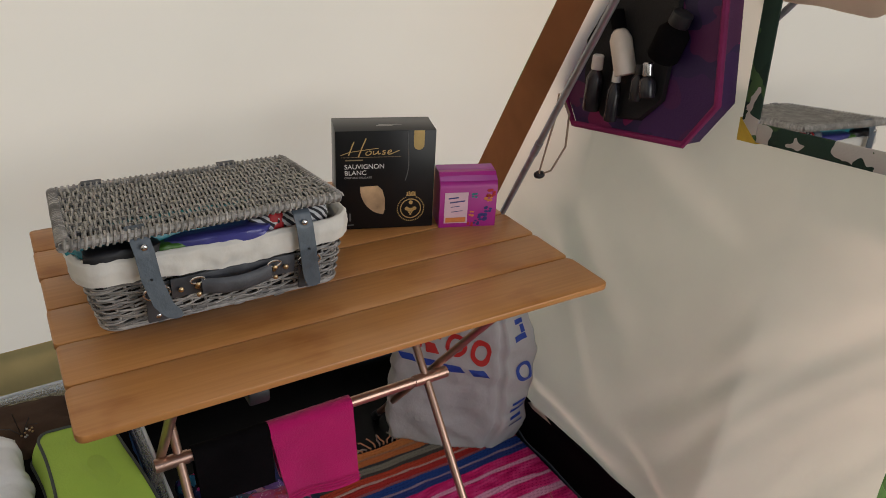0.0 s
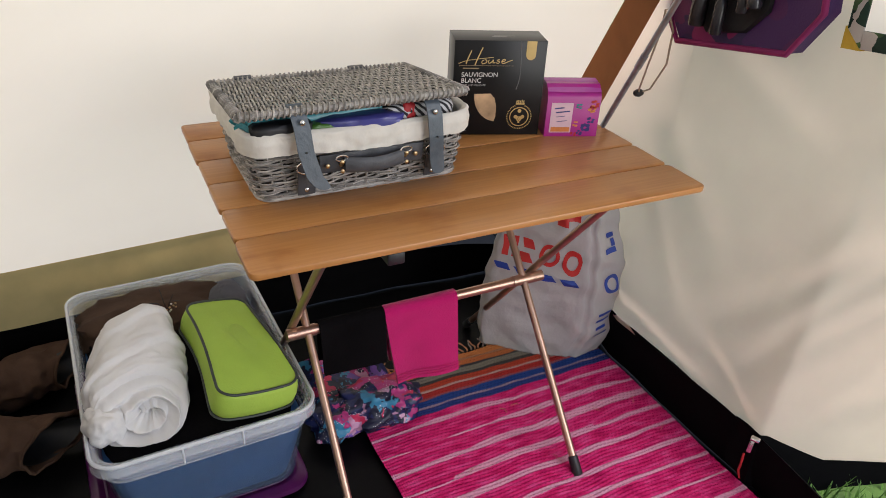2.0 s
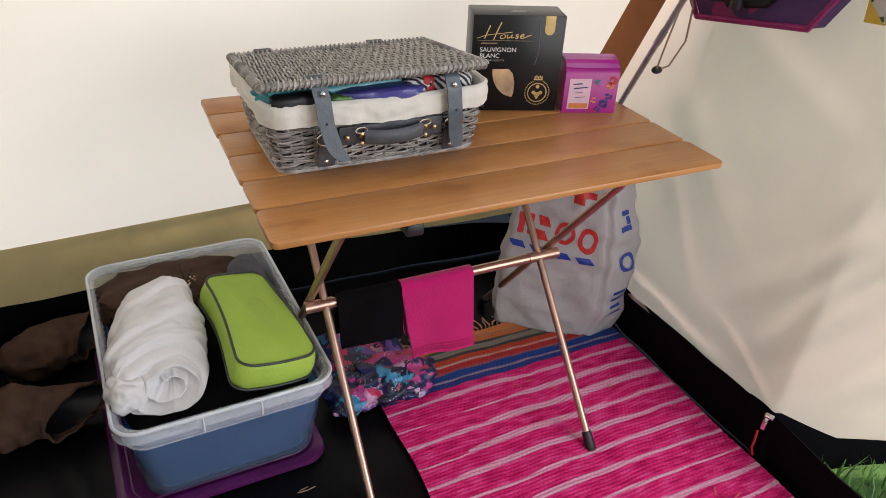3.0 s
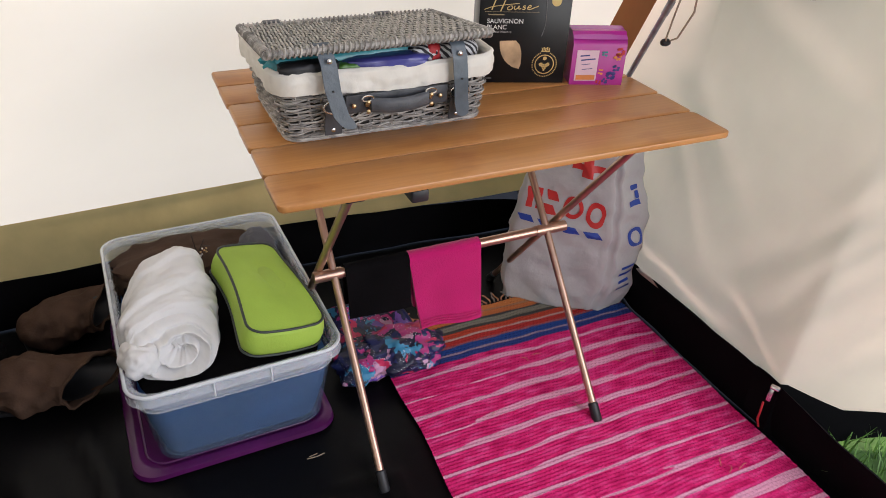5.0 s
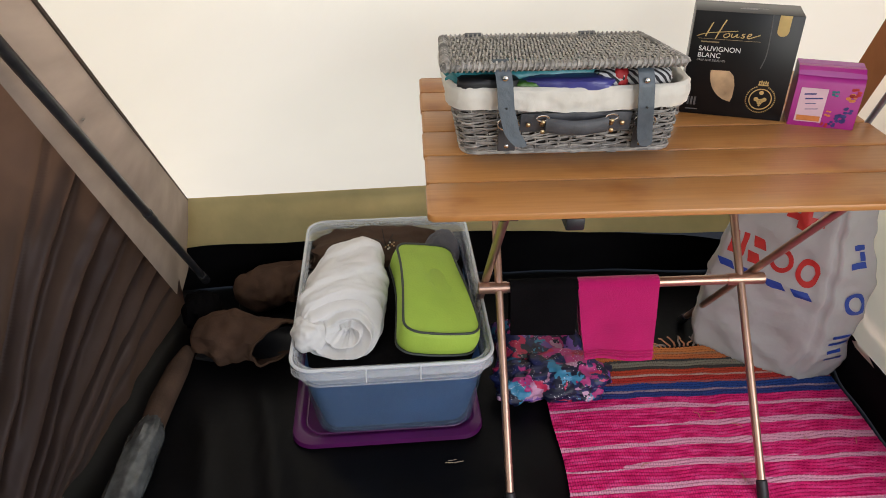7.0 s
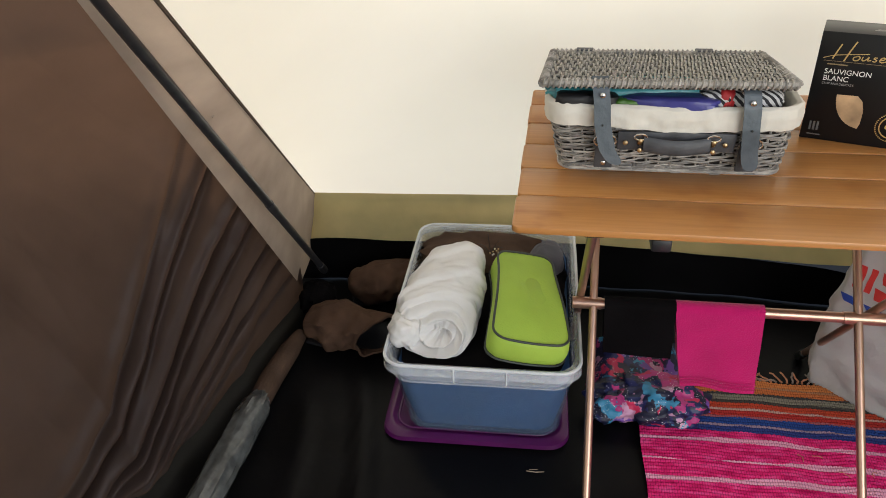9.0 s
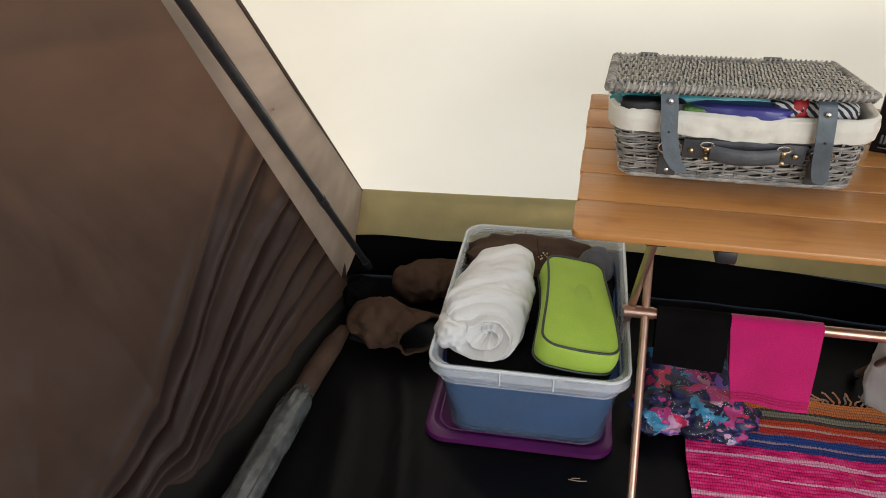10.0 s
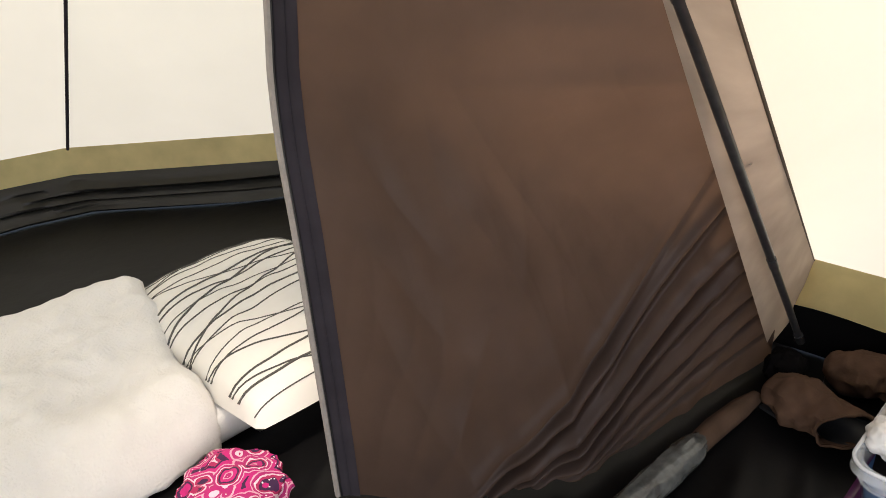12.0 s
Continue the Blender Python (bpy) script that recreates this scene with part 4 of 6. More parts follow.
            return p + Vector((w * (u - 0.5) * taper, 0, 0))
        sheet(bm, f, 4, n)
        thicken(bm, 0.0025)
        return part(name, bm, mat, parent, label)

    def rivet(p, parent, mat, r=0.0048):
        bm = fresh()
        bmesh.ops.create_uvsphere(bm, u_segments=12, v_segments=6, radius=r, matrix=pose(*p) @ Matrix.Diagonal((1, 0.5, 1, 1)))
        part("rivet", bm, mat, parent)
    s1 = band([(0.122, 0.178, 0.845), (0.124, 0.160, 0.832), (0.127, 0.152, 0.812), (0.130, 0.147, 0.775), (0.140, 0.140, 0.735), (0.156, 0.136, 0.712)], 0.026, "strap", STRAP, b, "slate-blue leather strap hanging loose")
    s2 = band([(0.350, 0.178, 0.838), (0.352, 0.160, 0.826), (0.354, 0.152, 0.806), (0.357, 0.150, 0.770), (0.362, 0.156, 0.730), (0.368, 0.158, 0.698)], 0.026, "strap", STRAP, b, "slate-blue leather strap hanging loose")
    rivet((0.127, 0.1495, 0.823), s1, STEEL)
    rivet((0.353, 0.1505, 0.814), s2, STEEL)
    for x, zs in ((0.130, 0.775), (0.358, 0.770)):
        bm = fresh()
        disc(bm, 0.0018, 0.002, pose(x, 0.1455 if x < 0.2 else 0.148, zs, 90))
        part("hole", bm, BLACK, s1 if x < 0.2 else s2)
    for x in (0.138, 0.366):
        bm = fresh()
        box(bm, (0.030, 0.004, 0.062), pose(x, 0.181, 0.715, 9), 0.0015)
        pl = part("strap_plate", bm, STRAP_DARK, b, "dark leather strap plate")
        rivet((x, 0.1835, 0.694), pl, STEEL)
        bm = fresh()
        pts = [(x + 0.018 * math.cos(a), 0.172, 0.738 + 0.011 * math.sin(a)) for a in [math.pi * 2 * k / 14 for k in range(15)]]
        tube(bm, pts, 0.0016, 6)
        part("buckle", bm, STEEL, pl)
    bm = fresh()
    box(bm, (0.185, 0.004, 0.034), pose(0.250, 0.1735, 0.739, 9), 0.0015)
    hp = part("handle_plate", bm, STRAP_DARK, b, "dark leather handle plate")
    bm = fresh()

    def handle(u, v):
        x = lerp(0.198, 0.302, v)
        bow = math.sin(math.pi * v)
        a = 2 * math.pi * u
        return Vector((x, 0.164 - 0.009 * bow + 0.005 * math.cos(a), 0.738 - 0.003 * bow + 0.013 * math.sin(a)))
    sheet(bm, handle, 12, 14, True)
    part("handle", bm, STRAP_DARK, b, "dark slate leather carrying handle")
    for x in (0.170, 0.193, 0.193, 0.307, 0.307, 0.326):
        rivet((x, 0.166, 0.738), hp, BRASS, 0.0042)
    for x in (0.193, 0.307):
        for dz in (0.008, -0.008):
            rivet((x, 0.160, 0.736 + dz), hp, BRASS, 0.004)
        bm = fresh()
        pts = [(x + 0.010 * math.cos(a), 0.162, 0.750 + 0.005 * math.sin(a)) for a in [2 * math.pi * k / 14 for k in range(15)]]
        tube(bm, pts, 0.0015, 6)
        part("ring", bm, STEEL, hp)
    # what sticks out under the lid
    packs = (("snack_pack", (0.30, 0.07, 0.040), (0.19, 0.235, 0.782), TEAL, 3, "crumpled teal packet inside the wicker basket", 3),
             ("snack_pack", (0.15, 0.045, 0.022), (0.235, 0.196, 0.789), VIOLET, 5, "shiny violet packet inside the wicker basket", -4),
             ("snack_pack", (0.10, 0.045, 0.026), (0.105, 0.196, 0.788), BLACK, 7, "black packet inside the wicker basket", 0),
             ("napkin", (0.13, 0.06, 0.036), (0.345, 0.215, 0.784), STRIPED, 2, "folded black and white striped napkin inside the basket", 0),
             ("snack_pack", (0.045, 0.03, 0.018), (0.168, 0.192, 0.788), GREENPACK, 8, "small green packet inside the wicker basket", 0),
             ("ribbon", (0.028, 0.058, 0.038), (0.322, 0.213, 0.784), RED, 1, "red ribbon round the striped napkin", 0),
             ("ribbon", (0.016, 0.058, 0.038), (0.362, 0.213, 0.784), RED, 4, "red ribbon round the striped napkin", 0))
    for name, size, at, mat, seed, lab, rz in packs:
        o = part(name, heap((0, 0, 0), size, seed, 5, 0.08, 3, 28, 12), mat, None, "", True)
        o.matrix_basis = pose(*at, 0, 0, rz)
        tagged(o, lab, "packet" if "pack" in name else name)


# ---- boxes on the table ----
def build_wine_box():
    w = thing("wine_box", (0.6045, 0.387, 0.668), "black card wine box with gold print and a wine glass picture", "box", "", -19.0)
    bm = fresh()
    box(bm, (0.186, 0.080, 0.196), pose(0, 0, 0.098), 0.0016)
    part("carton", bm, WINE, w, "", True)
    y = -0.0405
    face = lambda x, z, d=0.0: pose(x - 0.089, y - d, z, 90)
    lettering("SAUVIGNON", 0.0128, face(0.012, 0.1235), PRINT_WHITE, w)
    lettering("BLANC", 0.0128, face(0.012, 0.1115), PRINT_WHITE, w)
    lettering("CRISP AND DELICATE", 0.0052, face(0.012, 0.1045), PRINT_GREY, w)

    def stroke(pts, r, mat, name):
        bm = fresh()
        fine = []
        for i in range(len(pts) - 1):
            p0, p1, p2, p3 = pts[max(i - 1, 0)], pts[i], pts[i + 1], pts[min(i + 2, len(pts) - 1)]
            for k in range(5):
                t = k / 5
                fine.append(tuple(0.5 * (2 * b + (c - a) * t + (2 * a - 5 * b + 4 * c - d) * t * t + (3 * b - a - 3 * c + d) * t ** 3) for a, b, c, d in zip(p0, p1, p2, p3)))
        fine.append(pts[-1])
        path = [Vector((x - 0.089, y - 0.0001, z)) for x, z in fine]
        tube(bm, path, r, 6)
        bm.transform(Matrix.Translation((0, y, 0)) @ Matrix.Diagonal((1, 0.25, 1, 1)) @ Matrix.Translation((0, -y, 0)))
        part(name, bm, mat, w, "", True)
    stroke([(0.005, 0.150), (0.022, 0.156), (0.050, 0.160), (0.075, 0.163)], 0.0007, GOLD, "gold_flourish")
    stroke([(0.030, 0.176), (0.026, 0.166), (0.020, 0.150)], 0.0012, GOLD, "gold_flourish")
    stroke([(0.052, 0.182), (0.046, 0.168), (0.038, 0.147)], 0.0012, GOLD, "gold_flourish")
    stroke([(0.056, 0.157), (0.052, 0.155), (0.052, 0.151), (0.056, 0.150), (0.061, 0.153), (0.061, 0.157), (0.057, 0.158)], 0.0009, GOLD, "gold_flourish")
    stroke([(0.066, 0.158), (0.065, 0.153), (0.067, 0.151), (0.072, 0.154), (0.075, 0.158), (0.074, 0.152), (0.079, 0.153)], 0.0009, GOLD, "gold_flourish")
    stroke([(0.088, 0.158), (0.084, 0.158), (0.083, 0.156), (0.087, 0.154), (0.085, 0.151), (0.081, 0.152)], 0.0009, GOLD, "gold_flourish")
    stroke([(0.091, 0.154), (0.098, 0.156), (0.098, 0.159), (0.094, 0.158), (0.092, 0.153), (0.096, 0.151), (0.106, 0.155), (0.114, 0.158)], 0.0009, GOLD, "gold_flourish")
    bm = fresh()
    box(bm, (0.110, 0.0006, 0.0006), pose(0.062 - 0.089, y, 0.146))
    box(bm, (0.032, 0.0006, 0.0022), pose(0.030 - 0.089, y, 0.1405))
    part("gold_rule", bm, GOLD_DIM, w, "", True)
    # picture of a half lit glass of white wine
    bm = fresh()
    pts = []
    for k in range(17):
        v = k / 16
        pts.append((0.085 - 0.044 * (1 - (1 - v) ** 2.2) ** 0.6, 0.030 + 0.058 * v))
    right = [(0.074, 0.089), (0.083, 0.080), (0.088, 0.062), (0.088, 0.040)]
    plate(bm, [(x - 0.089, z) for x, z in pts + right], 0, 0.0004, Matrix(((1, 0, 0, 0), (0, 0, -1, y + 0.0001), (0, 1, 0, 0), (0, 0, 0, 1))))
    part("glass_picture", bm, GLASS_PRINT, w, "tan picture of a glass of wine", True, False)
    bm = fresh()
    for k, wd in enumerate((0.030, 0.044)):
        box(bm, (wd, 0.0022, 0.0006), pose(0.012 * k, -0.012 + 0.006 * k, 0.1963))
    part("top_print", bm, PRINT_GREY, w, "", True)
    stroke([(0.128, 0.195), (0.131, 0.15), (0.131, 0.12), (0.126, 0.098)], 0.0010, PRINT_DIM, "grey_line")
    # gold tab and crest
    bm = fresh()
    tab = [(0.140, 0.1955), (0.140, 0.168)] + [(0.150 - 0.010 * math.cos(math.pi * k / 8), 0.168 - 0.010 * math.sin(math.pi * k / 8)) for k in range(1, 8)] + [(0.160, 0.168), (0.160, 0.1955)]
    plate(bm, [(x - 0.089, z) for x, z in tab], 0, 0.0005, Matrix(((1, 0, 0, 0), (0, 0, -1, y + 0.0001), (0, 1, 0, 0), (0, 0, 0, 1))))
    part("gold_tab", bm, GOLD, w, "", True, False)
    c = face(0.138, 0.040)
    bm = fresh()
    ring_flat(bm, 0.0185, 0.0205, 0.0005, c)
    for k in range(44):
        if 8 < k < 14:
            continue
        a = 2 * math.pi * k / 44
        box(bm, (0.0022, 0.0018, 0.0004), c @ Matrix.Translation((0.0255 * math.cos(a), 0.0255 * math.sin(a), 0.0002)) @ Matrix.Rotation(a, 4, "Z"))
    for i, row in enumerate((4, 3, 2, 1)):
        for j in range(row):
            disc(bm, 0.0021, 0.0005, c @ pose((j - (row - 1) / 2) * 0.0042, -0.001 - i * 0.0036, 0.0003), 8)
    for a in (90, 210, 330):
        disc(bm, 0.0042, 0.0005, c @ pose(0.0085 * math.cos(radians(a)), 0.004 + 0.0085 * math.sin(radians(a)), 0.0003), 8)
    for k in range(5):
        box(bm, (0.0022, 0.006, 0.0005), c @ pose((k - 2) * 0.0036, 0.0315 + 0.0015 * (k % 2), 0.0003))
    box(bm, (0.018, 0.0026, 0.0005), c @ pose(0, 0.0275, 0.0003))
    part("crest", bm, GOLD, w, "round gold crest", True, False)
    bm = fresh()
    for k in range(3):
        box(bm, (0.0035, 0.0006, 0.016), pose(0.010 + k * 0.006 - 0.089, y, 0.026))
    box(bm, (0.022, 0.0006, 0.0022), pose(0.018 - 0.089, y, 0.010))
    part("small_print", bm, PRINT_DIM, w, "", True)


def build_gift_box():
    g = thing("gift_box", (0.7500, 0.3155, 0.668), "small magenta card gift box with a pale label and flower print", "box", "", -19.5)
    hx, d, h0, h1 = 0.0565, 0.030, 0.094, 0.107
    bm = fresh()
    prof = [(-d, 0.0), (-d, h0 - 0.012), (-d + 0.003, h0 - 0.004), (-d + 0.022, h1), (d, h1 - 0.001), (d, 0.0)]
    loft(bm, [[Vector((sx * hx, y, z)) for y, z in prof] for sx in (-1, 1)])
    part("carton", bm, PINK, g, "", True)
    bm = fresh()

    def flap(u, v):
        x = lerp(-hx, hx, u)
        return Vector((x, lerp(d - 0.002, -d + 0.004 - 0.004 * max(0, math.sin(math.pi * u)) * 0.6, v), lerp(h1 + 0.0006, h0 + 0.0005, v ** 2.2) + 0.001))
    sheet(bm, flap, 20, 8)
    thicken(bm, 0.0008)
    part("flap", bm, PINK_PALE, g, "paler glossy tuck flap", True)
    y = -d - 0.0004
    bm = fresh()
    box(bm, (0.046, 0.0008, 0.064), pose(-0.024, y, 0.041))
    part("label_panel", bm, LABEL_PINK, g, "pale pink label", True)
    bm = fresh()
    for k, (x, z, wd) in enumerate(((-0.030, 0.062, 0.020), (-0.022, 0.054, 0.030), (-0.026, 0.044, 0.018), (-0.022, 0.034, 0.022))):
        box(bm, (wd, 0.0006, 0.0026 if k < 2 else 0.0012), pose(x, y - 0.0006, z, 0, -6))
    part("label_bars", bm, VIOLET, g, "", True)
    bm = fresh()
    box(bm, (0.040, 0.0006, 0.010), pose(-0.024, y - 0.0006, 0.016))
    part("label_band", bm, ORANGE, g, "", True)
    rnd = random.Random(4)
    for mat, cx, cz, n, r in ((RED, 0.044, 0.070, 6, 0.006), (ORANGE, 0.040, 0.060, 5, 0.005), (NAVY, 0.030, 0.020, 7, 0.006), (TEAL, 0.012, 0.066, 4, 0.004), (NAVY, 0.040, 0.036, 5, 0.005), (ORANGE, 0.008, 0.028, 4, 0.004), (RED, 0.006, 0.006, 4, 0.004), (NAVY, 0.018, 0.008, 4, 0.004)):
        bm = fresh()
        for k in range(n):
            a = 2 * math.pi * k / n + rnd.random()
            disc(bm, r * (0.6 + 0.4 * rnd.random()), 0.0006, pose(cx + r * 1.1 * math.cos(a), y - 0.0004, cz + r * 1.1 * math.sin(a), 90) @ Matrix.Diagonal((1, 0.7, 1, 1)), 10)
        part("flower_print", bm, mat, g, "", True)


# ---- storage bin and its contents ----
BIN = pose(-0.078, 0.437, 0.020, 0, 0, 1.5)


def build_bin():
    b = thing("storage_bin", (-0.078, 0.437, 0.020), "clear plastic storage bin filled with clothes, standing on its purple lid", "storage bin", "", 1.5)
    bm = fresh()
    prof = [(0.188, 0.272, 0.173), (0.190, 0.276, 0.175), (0.192, 0.279, 0.226), (0.203, 0.292, 0.231), (0.205, 0.294, 0.206), (0.202, 0.291, 0.206), (0.199, 0.288, 0.226), (0.190, 0.276, 0.222), (0.186, 0.270, 0.173)]
    rings = [[Vector((x, y, z)) for x, y in rounded(hx, hy, 0.045, 7)] for hx, hy, z in prof]
    loft(bm, rings, False)
    part("collar", bm, BIN_RIM, b, "milky upper wall and rolled rim", True)
    bm = fresh()
    low = [(0.166, 0.232, 0.001), (0.170, 0.237, 0.004), (0.188, 0.272, 0.172), (0.186, 0.270, 0.172), (0.165, 0.232, 0.006)]
    loft(bm, [[Vector((x, y, z)) for x, y in rounded(hx, hy, 0.045, 7)] for hx, hy, z in low])
    part("tub", bm, BIN_PLASTIC, b, "", True)
    bm = fresh()
    tops = [(x, y) for x, y in rounded(0.2020, 0.2910, 0.045, 7)]
    tube(bm, [(x, y, 0.229) for x, y in tops + tops[:1]], 0.0036, 8)
    part("rim", bm, RIM_EDGE, b, "rounded milky rim", True)
    bm = fresh()
    mid = rounded(0.1905, 0.2755, 0.045, 7)
    tube(bm, [(x, y, 0.173) for x, y in mid + mid[:1]], 0.0014, 6)
    part("ridge", bm, BIN_RIM, b, "", True)
    for x in (-0.053, 0.054):
        bm = fresh()
        box(bm, (0.003, 0.003, 0.034), pose(x, -0.2945, 0.212), 0.001)
        part("notch", bm, RIM_EDGE, b, "", True)
    lid = thing("bin_lid", (-0.097, 0.470, 0), "purple plastic lid lying under the storage bin", "lid", "", 1.5)
    bm = fresh()
    rings = [[Vector((x, y, z)) for x, y in rounded(hx, hy, 0.05, 7)] for hx, hy, z in ((0.206, 0.290, 0.001), (0.210, 0.294, 0.004), (0.208, 0.292, 0.014), (0.196, 0.28, 0.019), (0.190, 0.274, 0.019), (0.184, 0.268, 0.0145))]
    loft(bm, rings)
    part("panel", bm, PURPLE, lid, "", True)
    bm = fresh()
    inner = rounded(0.178, 0.262, 0.04, 6)
    tube(bm, [(x, y, 0.0145) for x, y in inner + inner[:1]], 0.003, 6)
    part("ridge", bm, PURPLE, lid, "", True)

    # bedding that fills the bin
    bm = fresh()
    loft(bm, [[Vector((x, y, z)) for x, y in rounded(hx, hy, 0.04, 6)] for hx, hy, z in ((0.158, 0.225, 0.008), (0.174, 0.252, 0.10), (0.183, 0.266, 0.172))])
    bm.transform(BIN)
    fill = part("blue_bedding", bm, BLUE_CLOTH, None, "", True)
    tagged(fill, "dark blue folded bedding seen through the clear bin", "bedding")

    o = part("brown_jacket", heap((-0.11, 0.615, 0.150), (0.32, 0.17, 0.115), 3, 3.5, 0.14, 2.2), BROWN_CLOTH, None, "", True)
    tagged(o, "crumpled dark brown jacket stuffed in the storage bin", "jacket")
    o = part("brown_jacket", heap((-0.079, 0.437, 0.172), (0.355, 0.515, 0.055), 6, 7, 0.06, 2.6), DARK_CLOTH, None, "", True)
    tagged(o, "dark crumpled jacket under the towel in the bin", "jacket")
    o = part("grey_cap", heap((0.050, 0.585, 0.180), (0.085, 0.10, 0.105), 9, 2.4, 0.10, 2), GREY_CLOTH, None, "", True)
    tagged(o, "grey-blue soft cap tucked in the bin corner", "cap")
    # small sprig ornament on the jacket
    orn = thing("hair_ornament", (-0.075, 0.57, 0.27), "thin dark hair ornament with tiny glass beads", "hair ornament")
    bm = fresh()
    for a, l in ((100, 0.05), (150, 0.04), (60, 0.035), (20, 0.03)):
        tube(bm, [(-0.085, 0.55, 0.272), (-0.085 + 0.5 * l * math.cos(radians(a)), 0.556, 0.29), (-0.085 + l * math.cos(radians(a)), 0.562, 0.272 + l * math.sin(radians(a)))], 0.0009, 5)
    part("wire", bm, BLACK, orn)
    rnd = random.Random(2)
    for k in range(9):
        bm = fresh()
        bmesh.ops.create_icosphere(bm, subdivisions=1, radius=0.0026, matrix=pose(-0.085 + rnd.uniform(-0.018, 0.02), 0.546, 0.275 + rnd.uniform(-0.008, 0.014)))
        part("bead", bm, PRINT_WHITE if k % 2 else BRASS, orn)


def build_towel():
    """A white towel wound up loosely and laid in the bin."""
    t = thing("rolled_towel", (-0.17, 0.31, 0.24), "white towel loosely rolled up in the storage bin", "towel")
    # back end to front end: middle, half width, half height
    spine = [(0.0, (-0.160, 0.470, 0.305), 0.050, 0.040), (0.10, (-0.163, 0.445, 0.300), 0.066, 0.056), (0.35, (-0.170, 0.375, 0.288), 0.083, 0.063),
             (0.65, (-0.176, 0.312, 0.278), 0.088, 0.060), (0.88, (-0.178, 0.264, 0.272), 0.085, 0.053), (1.0, (-0.178, 0.244, 0.268), 0.074, 0.044)]

    def at(v):
        c = Vector([steps([(k, q[i]) for k, q, _, _ in spine], v) for i in range(3)])
        return c, steps([(k, a) for k, _, a, _ in spine], v), steps([(k, b) for k, _, _, b in spine], v)

    def f(u, v):
        a = 2 * math.pi * u
        c, w, h = at(v)
        # windings lie over one another like a loose bandage
        s = (3.1 * v + 0.9 * math.cos(a - 0.4) * 0.5 + 0.35 * noise.noise(Vector((1.5 * math.cos(a), 1.5 * math.sin(a), 2.2 * v)))) % 1.0
        step = 0.007 * (s if s < 0.86 else (1 - s) / 0.14 * 0.86)
        crease = 0.010 * noise.noise(Vector((1.6 * math.cos(a), 1.6 * math.sin(a), 4 * v))) + 0.003 * noise.noise(Vector((5 * math.cos(a), 5 * math.sin(a), 14 * v)))
        k = 1 + (step + crease) / w
        d = (abs(math.cos(a)) ** 2.5 + abs(math.sin(a)) ** 2.5) ** (-1 / 2.5)
        return c + Vector((w * k * d * math.cos(a) + 0.018 * (1 - v) * max(0.0, math.sin(a)), 0.006 * math.sin(2 * a) + 0.042 * v ** 4 * math.sin(a), h * k * d * math.sin(a)))
    bm = fresh()
    g = sheet(bm, f, 96, 110, True)
    bm.faces.new(g[0][::-1])
    part("roll", bm, TOWEL, t, "", False, 2)
    # front end: the windings seen end on, sunk towards the middle
    bm = fresh()

    def end(u, v):
        a = 2 * math.pi * u
        rim = f(u, 1.0)
        mid = Vector((-0.156, 0.268, 0.262))
        p = mid.lerp(rim, v)
        s = (a / (2 * math.pi) + 2.6 * v + 0.12 * noise.noise(Vector((2 * math.cos(a), 2 * math.sin(a), 3 * v)))) % 1.0
        p.y -= 0.030 * (s if s < 0.8 else (1 - s) / 0.2 * 0.8) * min(1.0, 4 * (1 - v)) * min(1.0, 5 * v) + 0.010 * math.sin(math.pi * v)
        p.z += 0.004 * (1 - v) * noise.noise(Vector((3 * math.cos(a), 3 * math.sin(a), 6 * v)))
        return p
    sheet(bm, end, 96, 44, True)
    part("wound_end", bm, TOWEL, t, "", False, 2)
    bm = heap((-0.240, 0.243, 0.232), (0.066, 0.075, 0.062), 4, 2.8, 0.20, 1.3, 60, 30, 24)
    part("corner", bm, TOWEL, t, "crumpled loose corner", False, 2)
    bm = fresh()

    def trim(u, v):
        a = -1.75 + 1.65 * u
        return Vector((-0.160 + 0.042 * math.cos(a) * (1 + 0.24 * v), 0.205 + 0.034 * u * u, 0.262 + 0.044 * math.sin(a) * (1 + 0.24 * v)))
    sheet(bm, trim, 20, 3)
    thicken(bm, 0.002)
    part("trim", bm, TRIM_PRINT, t, "purple patterned trim")


